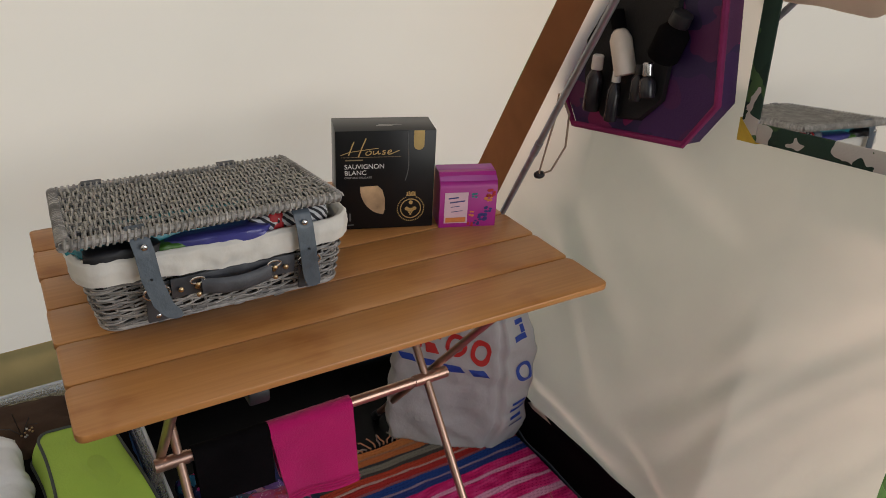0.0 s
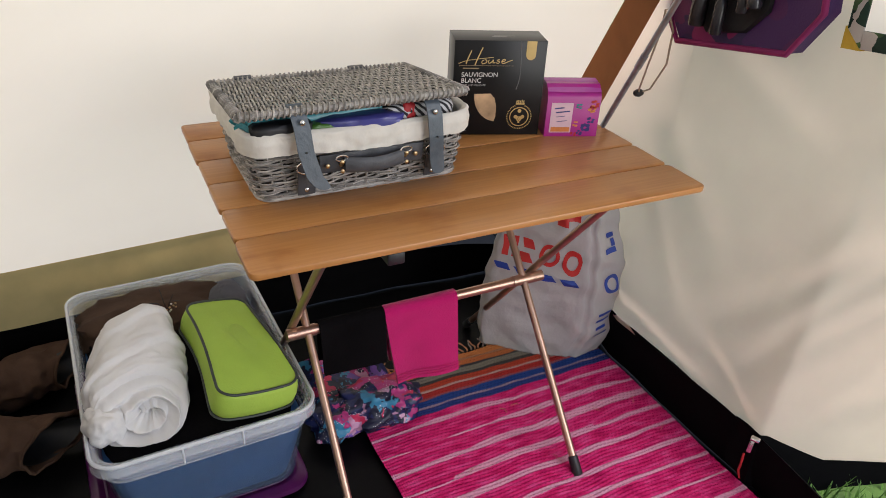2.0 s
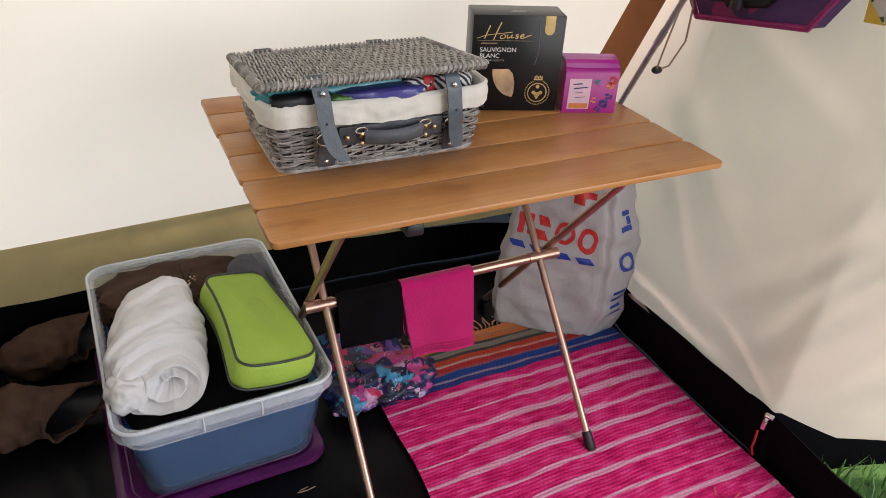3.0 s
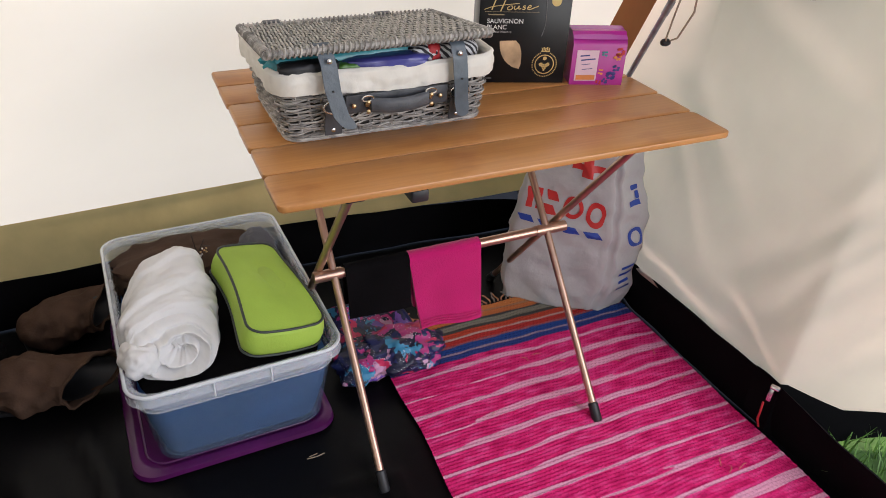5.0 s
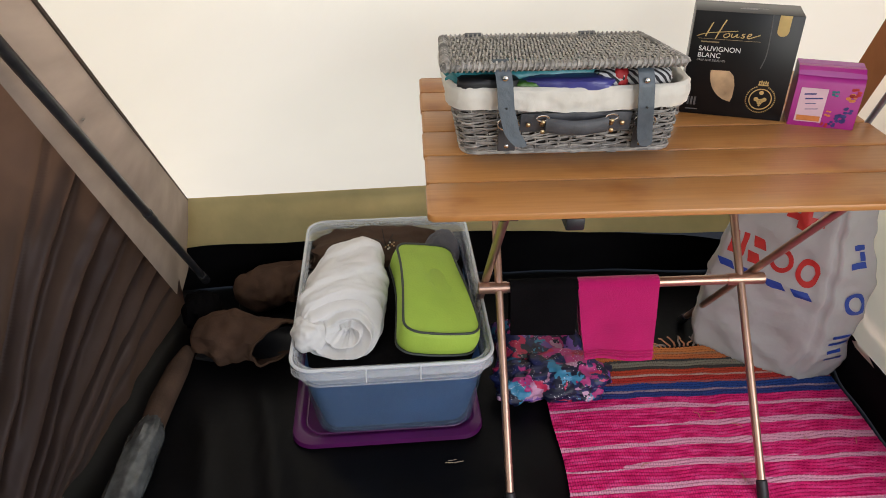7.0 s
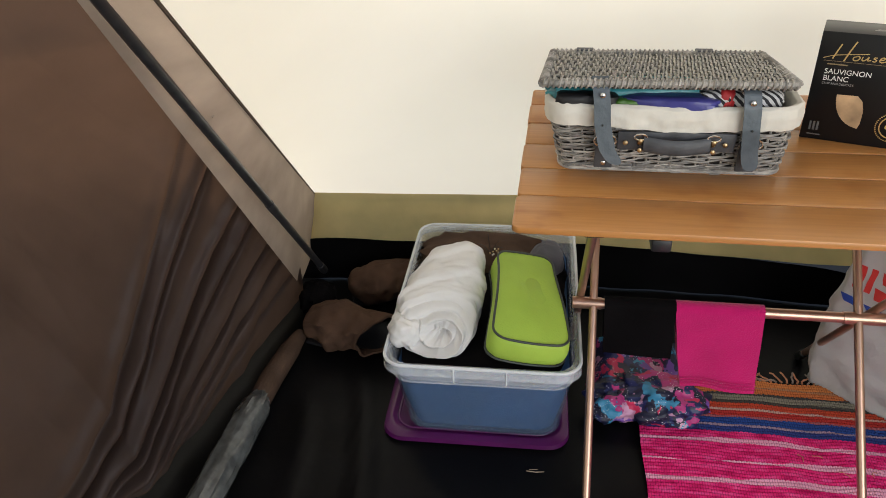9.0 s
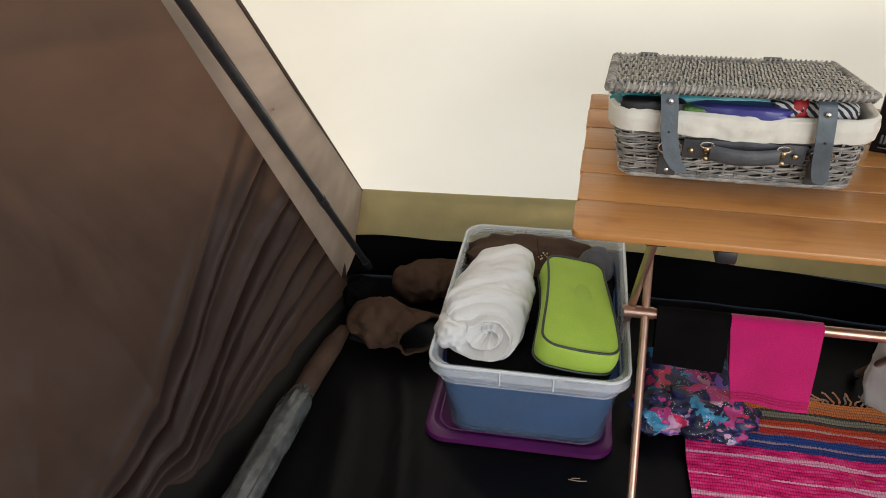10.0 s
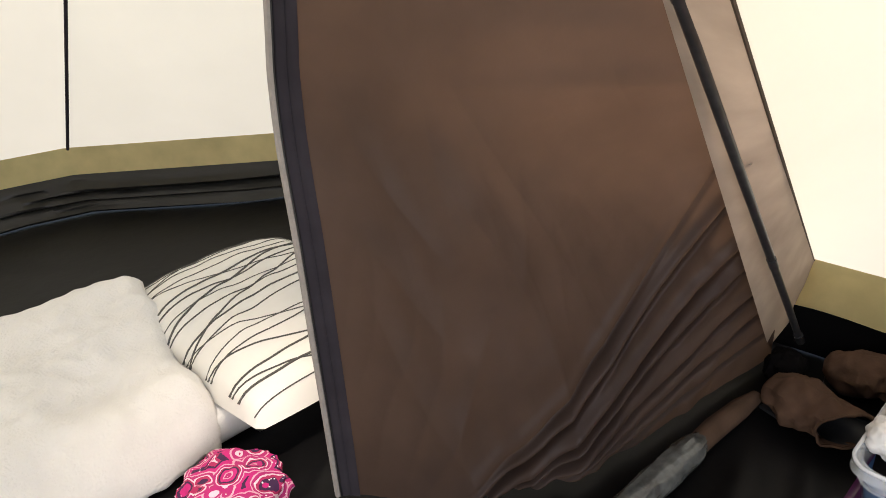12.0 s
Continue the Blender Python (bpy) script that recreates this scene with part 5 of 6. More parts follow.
def build_green_bag():
    g = thing("zip_case", (0.012, 0.30, 0.23), "lime green cloth case with dark grey piping in the bin", "case")
    m = Matrix.Translation((0.010, 0.308, 0.300)) @ Euler((radians(9), radians(12), radians(10))).to_matrix().to_4x4()
    hx, hy, hz = 0.073, 0.138, 0.034

    def soften(x, y, z):
        """The filled case sags: wider and lower at one end, waisted, with slack sides."""
        k = y / hy
        x = x * (1.0 - 0.07 * k) + 0.009 * math.sin(2.2 * k + 0.5) * max(0.0, -x / hx) + 0.005 * noise.noise(Vector((6 * y, 9 * z, 2)))
        z = z + 0.006 * math.cos(2.4 * k) - 0.004 * k + 0.003 * noise.noise(Vector((11 * x, 9 * y, 1)))
        y = y + 0.006 * math.cos(22 * x) * k ** 3
        return m @ Vector((x, y, z))

    def ring_at(z, k, r=0.026, n=9):
        pts = rounded(hx * k, hy * (0.5 + 0.5 * k), r, n)
        return [soften(*along(pts, i / 120), z) for i in range(120)]
    bm = fresh()
    rows = [(-hz, 0.80), (-hz * 0.95, 0.92), (-hz * 0.6, 1.02), (-hz * 0.2, 1.04), (hz * 0.2, 1.03), (hz * 0.6, 1.0), (hz * 0.9, 0.96)]
    loft(bm, [ring_at(z, k) for z, k in rows], True)
    part("body", bm, LIME, g, "", False, 2)
    bm = fresh()
    out = rounded(hx * 0.955, hy * 0.9775, 0.026, 9)

    def top(u, v):
        x, y = along(out, u)
        k = v
        z = hz * 0.9 + 0.005 * (1 - k ** 2.5)
        dent = noise.noise(Vector((16 * x * k, 10 * y * k, 1)))
        z += (0.010 * dent - 0.012 * math.exp(-((x * k - 0.018 + 0.25 * y * k) / 0.030) ** 2) * max(0.0, 1 - abs(y * k - 0.03) / 0.09)) * (1 - k)
        return soften(x * k, y * k, z)
    sheet(bm, lambda u, v: top(u, 0.02 + 0.98 * v), 120, 26, True)
    bmesh.ops.contextual_create(bm, geom=[e for e in bm.edges if len(e.link_faces) == 1 and (e.verts[0].co - m @ Vector((0, 0, hz))).length < 0.03])
    part("top_panel", bm, LIME, g, "", False, 2)
    for z, k in ((hz * 0.9 + 0.001, 0.965), (-hz * 0.75, 1.02)):
        bm = fresh()
        edge = ring_at(z, k)
        tube(bm, edge + edge[:1], 0.0026, 8)
        part("piping", bm, PIPING, g, "dark grey piping")
    bm = fresh()
    tube(bm, [soften(-hx * 1.02 + 0.001, y, 0.002 + 0.002 * math.sin(30 * y)) for y in [lerp(-0.11, 0.12, k / 20) for k in range(21)]], 0.0016, 6)
    part("zip_coil", bm, PIPING, g)


# ---- rug ----
def build_rug():
    x0, x1, y0, y1 = 0.272, 0.972, -0.80, 0.452
    pitch, knot = 0.0088, 0.0105
    r = thing("rag_rug", (0.62, -0.15, 0), "pink woven rag rug with pale stripes and orange-blue end", "rug")
    nv, nu = int((y1 - y0) / pitch * 3), 190

    def f(u, v):
        y = lerp(y0, y1, v)
        w = 0.006 * noise.noise(Vector((1.5, 3 * y, 0)))
        x = lerp(x0 + 0.012 * noise.noise(Vector((0, 5 * y, 3))) + 0.010 * max(0, y), x1 + 0.006 * noise.noise(Vector((4, 5 * y, 3))), u)
        row = y / pitch
        z = 0.0030 + 0.0042 * abs(math.sin(math.pi * row)) * (0.62 + 0.38 * math.sin(2 * math.pi * x / knot + math.pi * (int(math.floor(row)) % 2)))
        z += 0.0030 * noise.noise(Vector((4 * x, 7 * y, 1))) + 0.0030
        wave = 0.013 * noise.noise(Vector((3.2 * x, 1.4 * y, 7)))
        wave += 0.0045 * math.sin(2 * math.pi * x / 0.17 + 3 * noise.noise(Vector((2 * x, 2.5 * y, 3)))) * (0.5 + noise.noise(Vector((2 * x, 3 * y, 11))))
        return Vector((x, y + wave + w, max(0.001, z)))
    bm = fresh()
    sheet(bm, f, nu, nv)
    part("weave", bm, RUG, r)
    rnd = random.Random(11)
    for k in range(58):
        x = x0 + 0.02 + (x1 - x0 - 0.03) * k / 57 + rnd.uniform(-0.003, 0.003)
        bm = fresh()
        pts = [(x, y1 + 0.006, 0.006)]
        a = rnd.uniform(60, 130)
        for j in range(1, 6):
            a += rnd.uniform(-35, 35)
            pts.append((pts[-1][0] + 0.008 * math.cos(radians(a)), pts[-1][1] + 0.008 * math.sin(radians(a)), 0.004 + 0.004 * rnd.random()))
        tube(bm, pts, [0.0026, 0.0024, 0.0022, 0.002, 0.002, 0.0022], 5)
        part("tassel", bm, (TASSEL, TASSEL_DARK)[k % 3 == 0], r)
    for k in range(16):
        x, y = rnd.uniform(x0 + 0.05, x1 - 0.05), rnd.uniform(-0.45, 0.25)
        bm = fresh()
        pts = [(x, y, 0.008)]
        a = rnd.uniform(0, 360)
        for j in range(4):
            a += rnd.uniform(-50, 50)
            pts.append((pts[-1][0] + 0.006 * math.cos(radians(a)), pts[-1][1] + 0.006 * math.sin(radians(a)), 0.010 + 0.003 * rnd.random()))
        tube(bm, pts, 0.0008, 4)
        part("loose_thread", bm, TASSEL, r)


# ---- carrier bag ----
def build_bag():
    b = thing("carrier_bag", (0.84, 0.42, 0), "full white plastic carrier bag with red and blue print", "bag")
    front_l, front_r, right_back, left_back = Vector((0.655, 0.482, 0)), Vector((0.882, 0.300, 0)), Vector((0.985, 0.318, 0)), Vector((0.88, 0.60, 0))
    base = [front_l, front_r, right_back, left_back]

    def outline(t):
        s = (t % 1.0) * 4
        i = min(3, int(s))
        p0, p1, p2, p3 = (base[(i + k - 1) % 4] for k in range(4))
        k = s - i
        q = p1.lerp(p2, k)
        c = 0.25 * (p0 + p1 + p2 + p3)
        e = min(k, 1 - k)
        inset = max(0.0, 0.07 - e) * 0.25
        return q + (c - q).normalized() * inset

    def surf(t, z, off=0.0):
        q = outline(t)
        c = Vector((0.845, 0.445, 0))
        h = z / 0.5
        bulge = 1 + 0.10 * math.sin(math.pi * min(1, h * 1.1)) - 0.10 * max(0, 1 - h * 7) - 0.28 * max(0, h - 0.55)
        p = c + (q - c) * bulge
        wr = 0.010 * noise.noise(Vector((9 * q.x, 9 * q.y, 5 * z))) + 0.014 * (0.25 - abs(noise.noise(Vector((5 * q.x + 14 * z, 14 * q.y - 5 * z, 9 * z))))) + 0.007 * (0.25 - abs(noise.noise(Vector((17 * q.x - 20 * z, 17 * q.y, 22 * z))))) + 0.004 * noise.noise(Vector((26 * q.x, 26 * q.y, 26 * z)))
        p += (p - c).normalized() * (wr + off)
        p.x += 0.085 * h * min(1.0, max(0.0, (0.90 - p.x) / 0.24))
        p += Vector((-0.030, -0.015, 0)) * max(0, h - 0.3)
        p.x = min(p.x, 0.982)
        return Vector((p.x, p.y, z + 0.004))
    bm = fresh()
    rows = [[bm.verts.new(surf(i / 100, 0.5 * j / 56)) for i in range(100)] for j in range(57)]
    for j in range(56):
        for i in range(100):
            bm.faces.new((rows[j][i], rows[j][(i + 1) % 100], rows[j + 1][(i + 1) % 100], rows[j + 1][i]))
    bm.faces.new(rows[0][::-1])
    part("body", bm, BAGW, b, "", False, 2)
    # crumpled top and handles
    bm = fresh()
    top = [[bm.verts.new(surf(i / 100, 0.5 + 0.003) .lerp(Vector((0.80, 0.43, 0.50 + 0.03 * noise.noise(Vector((i * 0.4, j, 0))))), j / 5)) for i in range(100)] for j in range(6)]
    for j in range(5):
        for i in range(100):
            bm.faces.new((top[j][i], top[j][(i + 1) % 100], top[j + 1][(i + 1) % 100], top[j + 1][i]))
    part("gathered_top", bm, BAGW, b)

    def decal(name, shapes, mat):
        """Printed patches that follow the bag; each is an outline test over t and z."""
        bm = fresh()
        for t0, t1, z0, z1, fn in shapes:
            nu, nv = 16, 16
            g = [[bm.verts.new(surf(lerp(t0, t1, i / nu) + fn(j / nv), lerp(z0, z1, j / nv) - 0.022, 0.0015)) for i in range(nu + 1)] for j in range(nv + 1)]
            for j in range(nv):
                for i in range(nu):
                    bm.faces.new((g[j][i], g[j][i + 1], g[j + 1][i + 1], g[j + 1][i]))
        part(name, bm, mat, b)

    def ring_decal(name, t, z, rt, rz, k, mat):
        bm = fresh()
        n, z = 28, z - 0.022
        rows = [[bm.verts.new(surf(t + rt * q * math.cos(2 * math.pi * i / n), z + rz * q * math.sin(2 * math.pi * i / n), 0.0018)) for i in range(n)] for q in (k, (1 + k) / 2, 1.0)]
        for a, c in zip(rows, rows[1:]):
            for i in range(n):
                bm.faces.new((a[i], a[(i + 1) % n], c[(i + 1) % n], c[i]))
        part(name, bm, mat, b)
    none = lambda v: 0.0
    lean = lambda v: -0.012 * v
    # red band of rounded marks and blue dashes on the front
    for t0, t1, z0, z1 in ((0.034, 0.048, 0.312, 0.366), (0.056, 0.068, 0.312, 0.366), (0.078, 0.106, 0.342, 0.366), (0.082, 0.108, 0.306, 0.330)):
        decal("red_mark", [(t0, t1, z0, z1, lean)], PRINT_RED)
    ring_decal("red_mark", 0.140, 0.335, 0.022, 0.032, 0.62, PRINT_RED)
    ring_decal("red_mark", 0.194, 0.325, 0.024, 0.036, 0.60, PRINT_RED)
    decal("red_mark", [(0.118, 0.205, 0.436, 0.453, none)], PRINT_RED)
    decal("red_mark", [(0.146, 0.172, 0.420, 0.474, none)], PRINT_RED)
    for k in range(4):
        decal("blue_dash", [(0.030 + 0.050 * k, 0.064 + 0.050 * k, 0.272 - 0.004 * k, 0.290 - 0.004 * k, lean)], PRINT_BLUE)
    ring_decal("blue_mark", 0.385, 0.262, 0.055, 0.028, 0.60, PRINT_BLUE)
    for t0, t1, z0, z1 in ((0.33, 0.42, 0.352, 0.366), (0.39, 0.42, 0.368, 0.388), (0.36, 0.42, 0.392, 0.404)):
        decal("blue_mark", [(t0, t1, z0, z1, none)], PRINT_BLUE)
    for k, w in enumerate((0.10, 0.12, 0.09, 0.11)):
        decal("small_print", [(0.32, 0.32 + w, 0.165 - 0.022 * k, 0.173 - 0.022 * k, none)], PRINT_BLUE)


# ---- cloths on and under the table ----
def hanging_cloth(name, x0, x1, z_front, z_back, mat, label, skew=0.0, thick=0.006, hem=False):
    c = thing(name, ((x0 + x1) / 2, 0.274, z_front), label, "cloth")
    bm = fresh()
    rb = 0.0165

    def f(u, v):
        x = lerp(x0, x1, u)
        front, back = 0.338 - z_front, 0.338 - z_back
        arc = math.pi * rb
        s = v * (front + arc + back)
        if s < front:
            y, z = 0.274 - rb, z_front + s
        elif s < front + arc:
            a = (s - front) / rb
            y, z = 0.274 - rb * math.cos(a), 0.338 + rb * math.sin(a)
        else:
            y, z = 0.274 + rb, 0.338 - (s - front - arc)
        low = max(0.0, (0.338 - z) / 0.2)
        y += (-1 if s < front else 1) * 0.006 * low * (1 + noise.noise(Vector((12 * x, 5 * z, 0)))) + 0.004 * low * math.sin(40 * x)
        return Vector((x + skew * low * (1 - 0.6 * u) + 0.004 * low * noise.noise(Vector((0, 9 * z, u))), y, z + 0.006 * low * (0.5 - u)))
    sheet(bm, f, 26, 60)
    thicken(bm, thick)
    cloth = part("cloth", bm, mat, c)
    if hem:
        bm = fresh()
        for k in range(3):
            pts = [Vector(f(i / 20, 0.035 + 0.018 * k)) + Vector((0, -thick - 0.001, 0)) for i in range(21)]
            tube(bm, pts, 0.0011, 5)
        part("hem", bm, mat, cloth)


def build_cloths():
    hanging_cloth("hand_towel", 0.311, 0.480, 0.150, 0.19, MAGENTA, "bright magenta hand towel hanging over the table crossbar", 0.030, 0.007, True)
    hanging_cloth("dish_cloth", 0.172, 0.312, 0.225, 0.24, DARK_CLOTH, "black cloth hanging over the table crossbar", 0.008, 0.004)
    bm = fresh()

    def f(u, v):
        x, y = lerp(0.175, 0.395, u), lerp(0.290, 0.550, v)
        e = min(1, 5 * min(u, 1 - u, v, 1 - v))
        z = 0.012 + 0.070 * e ** 0.5 * (0.55 + 0.45 * v) + 0.022 * noise.noise(Vector((9 * x, 11 * y, 0))) * e - 0.030 * abs(noise.noise(Vector((9 * x, 6 * y, 4)))) * e
        return Vector((x + 0.028 * noise.noise(Vector((7 * y, 0, 1))), y + 0.030 * noise.noise(Vector((8 * x, 2, 1))), max(0.012, z)))
    sheet(bm, f, 90, 90)
    thicken(bm, 0.004)
    fc = thing("floral_cloth", (0.29, 0.40, 0.0), "crumpled dark floral cloth lying at the rug's edge", "cloth")
    part("spread", bm, FLORAL, fc)
    part("bunched_end", heap((0.325, 0.325, 0.004), (0.20, 0.14, 0.085), 7, 2.6, 0.26, 1.9, 70, 34, -12), FLORAL, fc, "", False, 2)
    part("bunched_end", heap((0.215, 0.315, 0.004), (0.12, 0.11, 0.070), 12, 2.6, 0.26, 1.9, 60, 28, 20), FLORAL, fc, "", False, 2)


# ---- boots, roll ----
def build_boot(at, rz, size, seed, label):
    b = thing("boot", at, label, "boot", "brown boots", rz)
    bm = fresh()
    lx, r0 = size

    def f(u, v):
        a = 2 * math.pi * u
        x = lx * v + 0.050 * v ** 4 * math.cos(a)
        r = r0 * steps([(0, 0.25), (0.06, 0.62), (0.25, 0.95), (0.5, 1.0), (0.75, 0.86), (0.93, 0.80), (1.0, 0.84)], v)
        z = 0.92 * r0 + 0.88 * r * math.sin(a)
        fold = 0.26 * r * noise.noise(Vector((2.2 * math.cos(a) + seed, 2.2 * math.sin(a), 6 * v)))
        y = 1.12 * (r + fold) * math.cos(a)
        return Vector((x, y, max(0.004, z + fold * math.sin(a))))
    g = sheet(bm, f, 40, 36, True)
    bm.faces.new(g[0][::-1])

    def inner(u, v):
        a = 2 * math.pi * u
        r = r0 * 0.76 * (1 - 0.15 * v)
        return Vector((lx * (1 - 0.5 * v) + 0.048 * (1 - v) * math.cos(a) - 0.004, 1.05 * r * math.cos(a), max(0.012, 0.92 * r0 + 0.82 * r * math.sin(a))))
    part("upper", bm, SUEDE, b, "", True)
    bm = fresh()
    g = sheet(bm, inner, 40, 10, True)
    bm.faces.new(g[-1])
    part("lining", bm, BLACK, b, "dark inside of the shaft", True)
    bm = fresh()
    loop = [Vector(f(i / 40, 1.0)) for i in range(41)]
    tube(bm, loop, 0.0035, 6)
    part("collar", bm, SUEDE, b, "", True)
    bm = fresh()
    box(bm, (lx * 0.42, r0 * 1.2, 0.010), pose(lx * 0.25, 0, 0.006), 0.003)
    part("sole", bm, BLACK, b, "", True)


def build_floor_things():
    build_boot((-0.572, 0.525, 0.0), -14, (0.225, 0.064), 1.0, "slouched brown suede boot lying on the black groundsheet")
    build_boot((-0.505, 0.690, 0.0), 16, (0.20, 0.062), 4.0, "brown suede boot lying behind its pair by the bin")
    r = thing("pole_bag", (-0.60, 0.0, 0), "rolled bag of clear grey plastic lying beside the curtain", "bag")
    bm = fresh()

    def f(u, v):
        a = 2 * math.pi * u
        y = lerp(0.245, -0.55, v)
        rr = 0.034 * min(1, 0.7 + 6 * v) + 0.005 * noise.noise(Vector((3 * math.cos(a), 3 * math.sin(a), 14 * y))) - 0.004 * abs(noise.noise(Vector((5 * math.cos(a), 5 * math.sin(a), 5 * y))))
        return Vector((-0.602 - 0.02 * v + 1.05 * rr * math.cos(a), y, max(0.002, 0.034 + rr * math.sin(a))))
    g = sheet(bm, f, 36, 70, True)
    bm.faces.new(g[0][::-1])
    part("sleeve", bm, GREY_PLASTIC, r)
    bm = fresh()
    tube(bm, [(-0.602, 0.22, 0.032), (-0.600, 0.30, 0.034), (-0.592, 0.42, 0.03), (-0.585, 0.49, 0.028)], [0.026, 0.028, 0.026, 0.017], 14)
    part("cloth_end", bm, BROWN_CLOTH, r, "brown cloth end")
    p = thing("tent_peg_bag", (-0.565, 0.60, 0), "small black bag at the foot of the tent pole", "bag")
    part("cloth", heap((-0.575, 0.625, 0), (0.10, 0.12, 0.10), 4, 2.2, 0.2, 2.5, 30, 16), DARK_CLOTH, p)


# ---- things on the door wall ----
def build_wall_things():
    o = thing("hanging_organiser", (0.955, 0.12, 0.9), "purple and pink hanging wash bag with black mesh pockets", "wash bag")
    # the wall's plane: along -y, up z
    back = [(0.285, 0.90), (0.292, 1.0), (0.275, 1.30), (-0.03, 1.30), (-0.035, 1.14), (-0.062, 0.985), (-0.012, 0.905), (0.255, 0.862)]

    def shape(pts, x0, x1, grow=1.0):
        cy = sum(p[0] for p in pts) / len(pts)
        cz = sum(p[1] for p in pts) / len(pts)
        bm = fresh()
        loft(bm, [[Vector((x, cy + (y - cy) * g, cz + (z - cz) * g)) for y, z in pts] for x, g in ((x0, 0.96), (x0 - 0.004, 1.0), (x1 + 0.006, 1.0), (x1, 0.97))])
        return bm
    part("body", shape(back, 0.998, 0.955), ORGANISER, o)
    pocket = [(0.236, 0.945), (0.245, 1.02), (0.235, 1.28), (0.055, 1.28), (0.040, 1.08), (0.042, 0.965), (0.085, 0.918), (0.180, 0.897)]
    part("mesh_pocket", shape(pocket, 0.957, 0.946), MESH_BLACK, o, "black mesh pocket")
    bm = fresh()
    rim = [Vector((0.953, y, z)) for y, z in back]
    tube(bm, rim + rim[:1], 0.006, 8)
    part("binding", bm, PINK_EDGE, o, "magenta edge binding")

    def bottle(at, r, h, mat, cap, capmat, label, tilt=0.0):
        t = thing("toiletry_bottle", at, label, "bottle", "toiletries in the wash bag")
        m = pose(*at, tilt, 0, 0)
        bm = fresh()
        prof = [(r * 0.9, 0), (r, 0.004), (r, h * 0.78), (r * 0.75, h * 0.92), (r * 0.45, h)]
        loft(bm, [[m @ Vector((q * math.cos(2 * math.pi * k / 18), q * math.sin(2 * math.pi * k / 18), z)) for k in range(18)] for q, z in prof])
        part("body", bm, mat, t)
        bm = fresh()
        loft(bm, [[m @ Vector((q * math.cos(2 * math.pi * k / 18), q * math.sin(2 * math.pi * k / 18), h + z)) for k in range(18)] for q, z in ((r * 0.62, 0), (r * 0.66, 0.002), (r * 0.64, cap), (r * 0.5, cap + 0.002))])
        part("cap", bm, capmat, t)
        if h > 0.09:
            bm = fresh()
            box(bm, (0.003, r * 1.3, h * 0.4), m @ pose(-r + 0.0002, 0, h * 0.4), 0.001)
            part("label_patch", bm, LABEL_PINK, t)
    bottle((0.930, 0.118, 0.992), 0.019, 0.078, LOTION, 0.03, DARK_CLOTH, "cream lotion bottle in the wash bag pocket", -24)
    bottle((0.930, 0.190, 0.910), 0.016, 0.075, SMOKE, 0.024, PRINT_WHITE, "smoky bottle with a white cap in the wash bag")
    bottle((0.930, 0.138, 0.905), 0.012, 0.070, SMOKE, 0.018, PRINT_WHITE, "slim tube with a white cap in the wash bag")
    bottle((0.930, 0.062, 0.968), 0.014, 0.035, SMOKE, 0.02, STEEL, "small dark bottle with a silver cap", -10)
    bottle((0.932, 0.090, 0.955), 0.011, 0.045, SMOKE, 0.014, BLACK, "tiny nail varnish bottle with a black cap")
    bottle((0.934, 0.050, 1.035), 0.026, 0.06, DARK_CLOTH, 0.02, BLACK, "dark grey jar in the wash bag", 20)
    # mirror with a leaf-pattern cloth frame
    mi = thing("wall_mirror", (1.0, -0.25, 0.92), "mirror with a green leaf-pattern cloth frame hung on the tent wall", "mirror")
    a, b, c = Vector((0.998, -0.084, 0.934)), Vector((0.998, -0.62, 0.985)), Vector((1.014, -0.045, 1.42))
    ux, uz = (b - a).normalized(), (c - a)
    uz = (uz - ux * uz.dot(ux)).normalized()
    nn = ux.cross(uz)
    m = Matrix((( *ux, 0), (*uz, 0), (*nn, 0), (0, 0, 0, 1))).transposed()
    m.translation = a
    s = 1 if nn.x > 0 else -1
    wd, ht, fr = 0.50, 0.46, 0.030
    for name, x, y, sx, sy, mat in (("frame_side", fr / 2, ht / 2, fr, ht, LEAF), ("frame_side", wd - fr / 2, ht / 2, fr, ht, LEAF), ("frame_rail", wd / 2, fr / 2, wd - 2 * fr, fr, LEAF), ("frame_rail", wd / 2, ht - fr / 2, wd - 2 * fr, fr, LEAF)):
        bm = fresh()
        box(bm, (sx, sy, 0.010), m @ pose(x, y, 0), 0.002)
        part(name, bm, mat, mi)
    bm = fresh()
    box(bm, (wd - 2 * fr + 0.004, ht - 2 * fr + 0.004, 0.005), m @ pose(wd / 2, ht / 2, 0))
    part("mirror_glass", bm, MIRROR, mi, "silvered mirror glass")
    for x, y, ang in ((0.014, 0.012, 45),):
        bm = fresh()
        plate(bm, [(0, 0), (0.036, 0), (0, 0.036)], -0.0065, 0.0065, m @ pose(-0.002, -0.002, 0))
        part("corner_patch", bm, YELLOW, mi, "yellow corner patch")
    # cord and toggle by the pole
    cd = thing("cord", (0.958, 0.343, 0.722), "beige tie cord with a small black toggle hanging by the pole", "cord")
    bm = fresh()
    tube(bm, [(0.893, 0.240, 0.93), (0.912, 0.262, 0.88), (0.930, 0.300, 0.80), (0.945, 0.330, 0.735), (0.958, 0.343, 0.722), (0.972, 0.325, 0.735), (0.972, 0.290, 0.80), (0.945, 0.262, 0.88), (0.900, 0.240, 0.93)], 0.0022, 6)
    part("loop", bm, CORD, cd)
    bm = fresh()
    bmesh.ops.create_icosphere(bm, subdivisions=2, radius=0.010, matrix=pose(0.957, 0.343, 0.722) @ Matrix.Diagonal((1.4, 1, 0.9, 1)))
    part("toggle", bm, BLACK, cd)


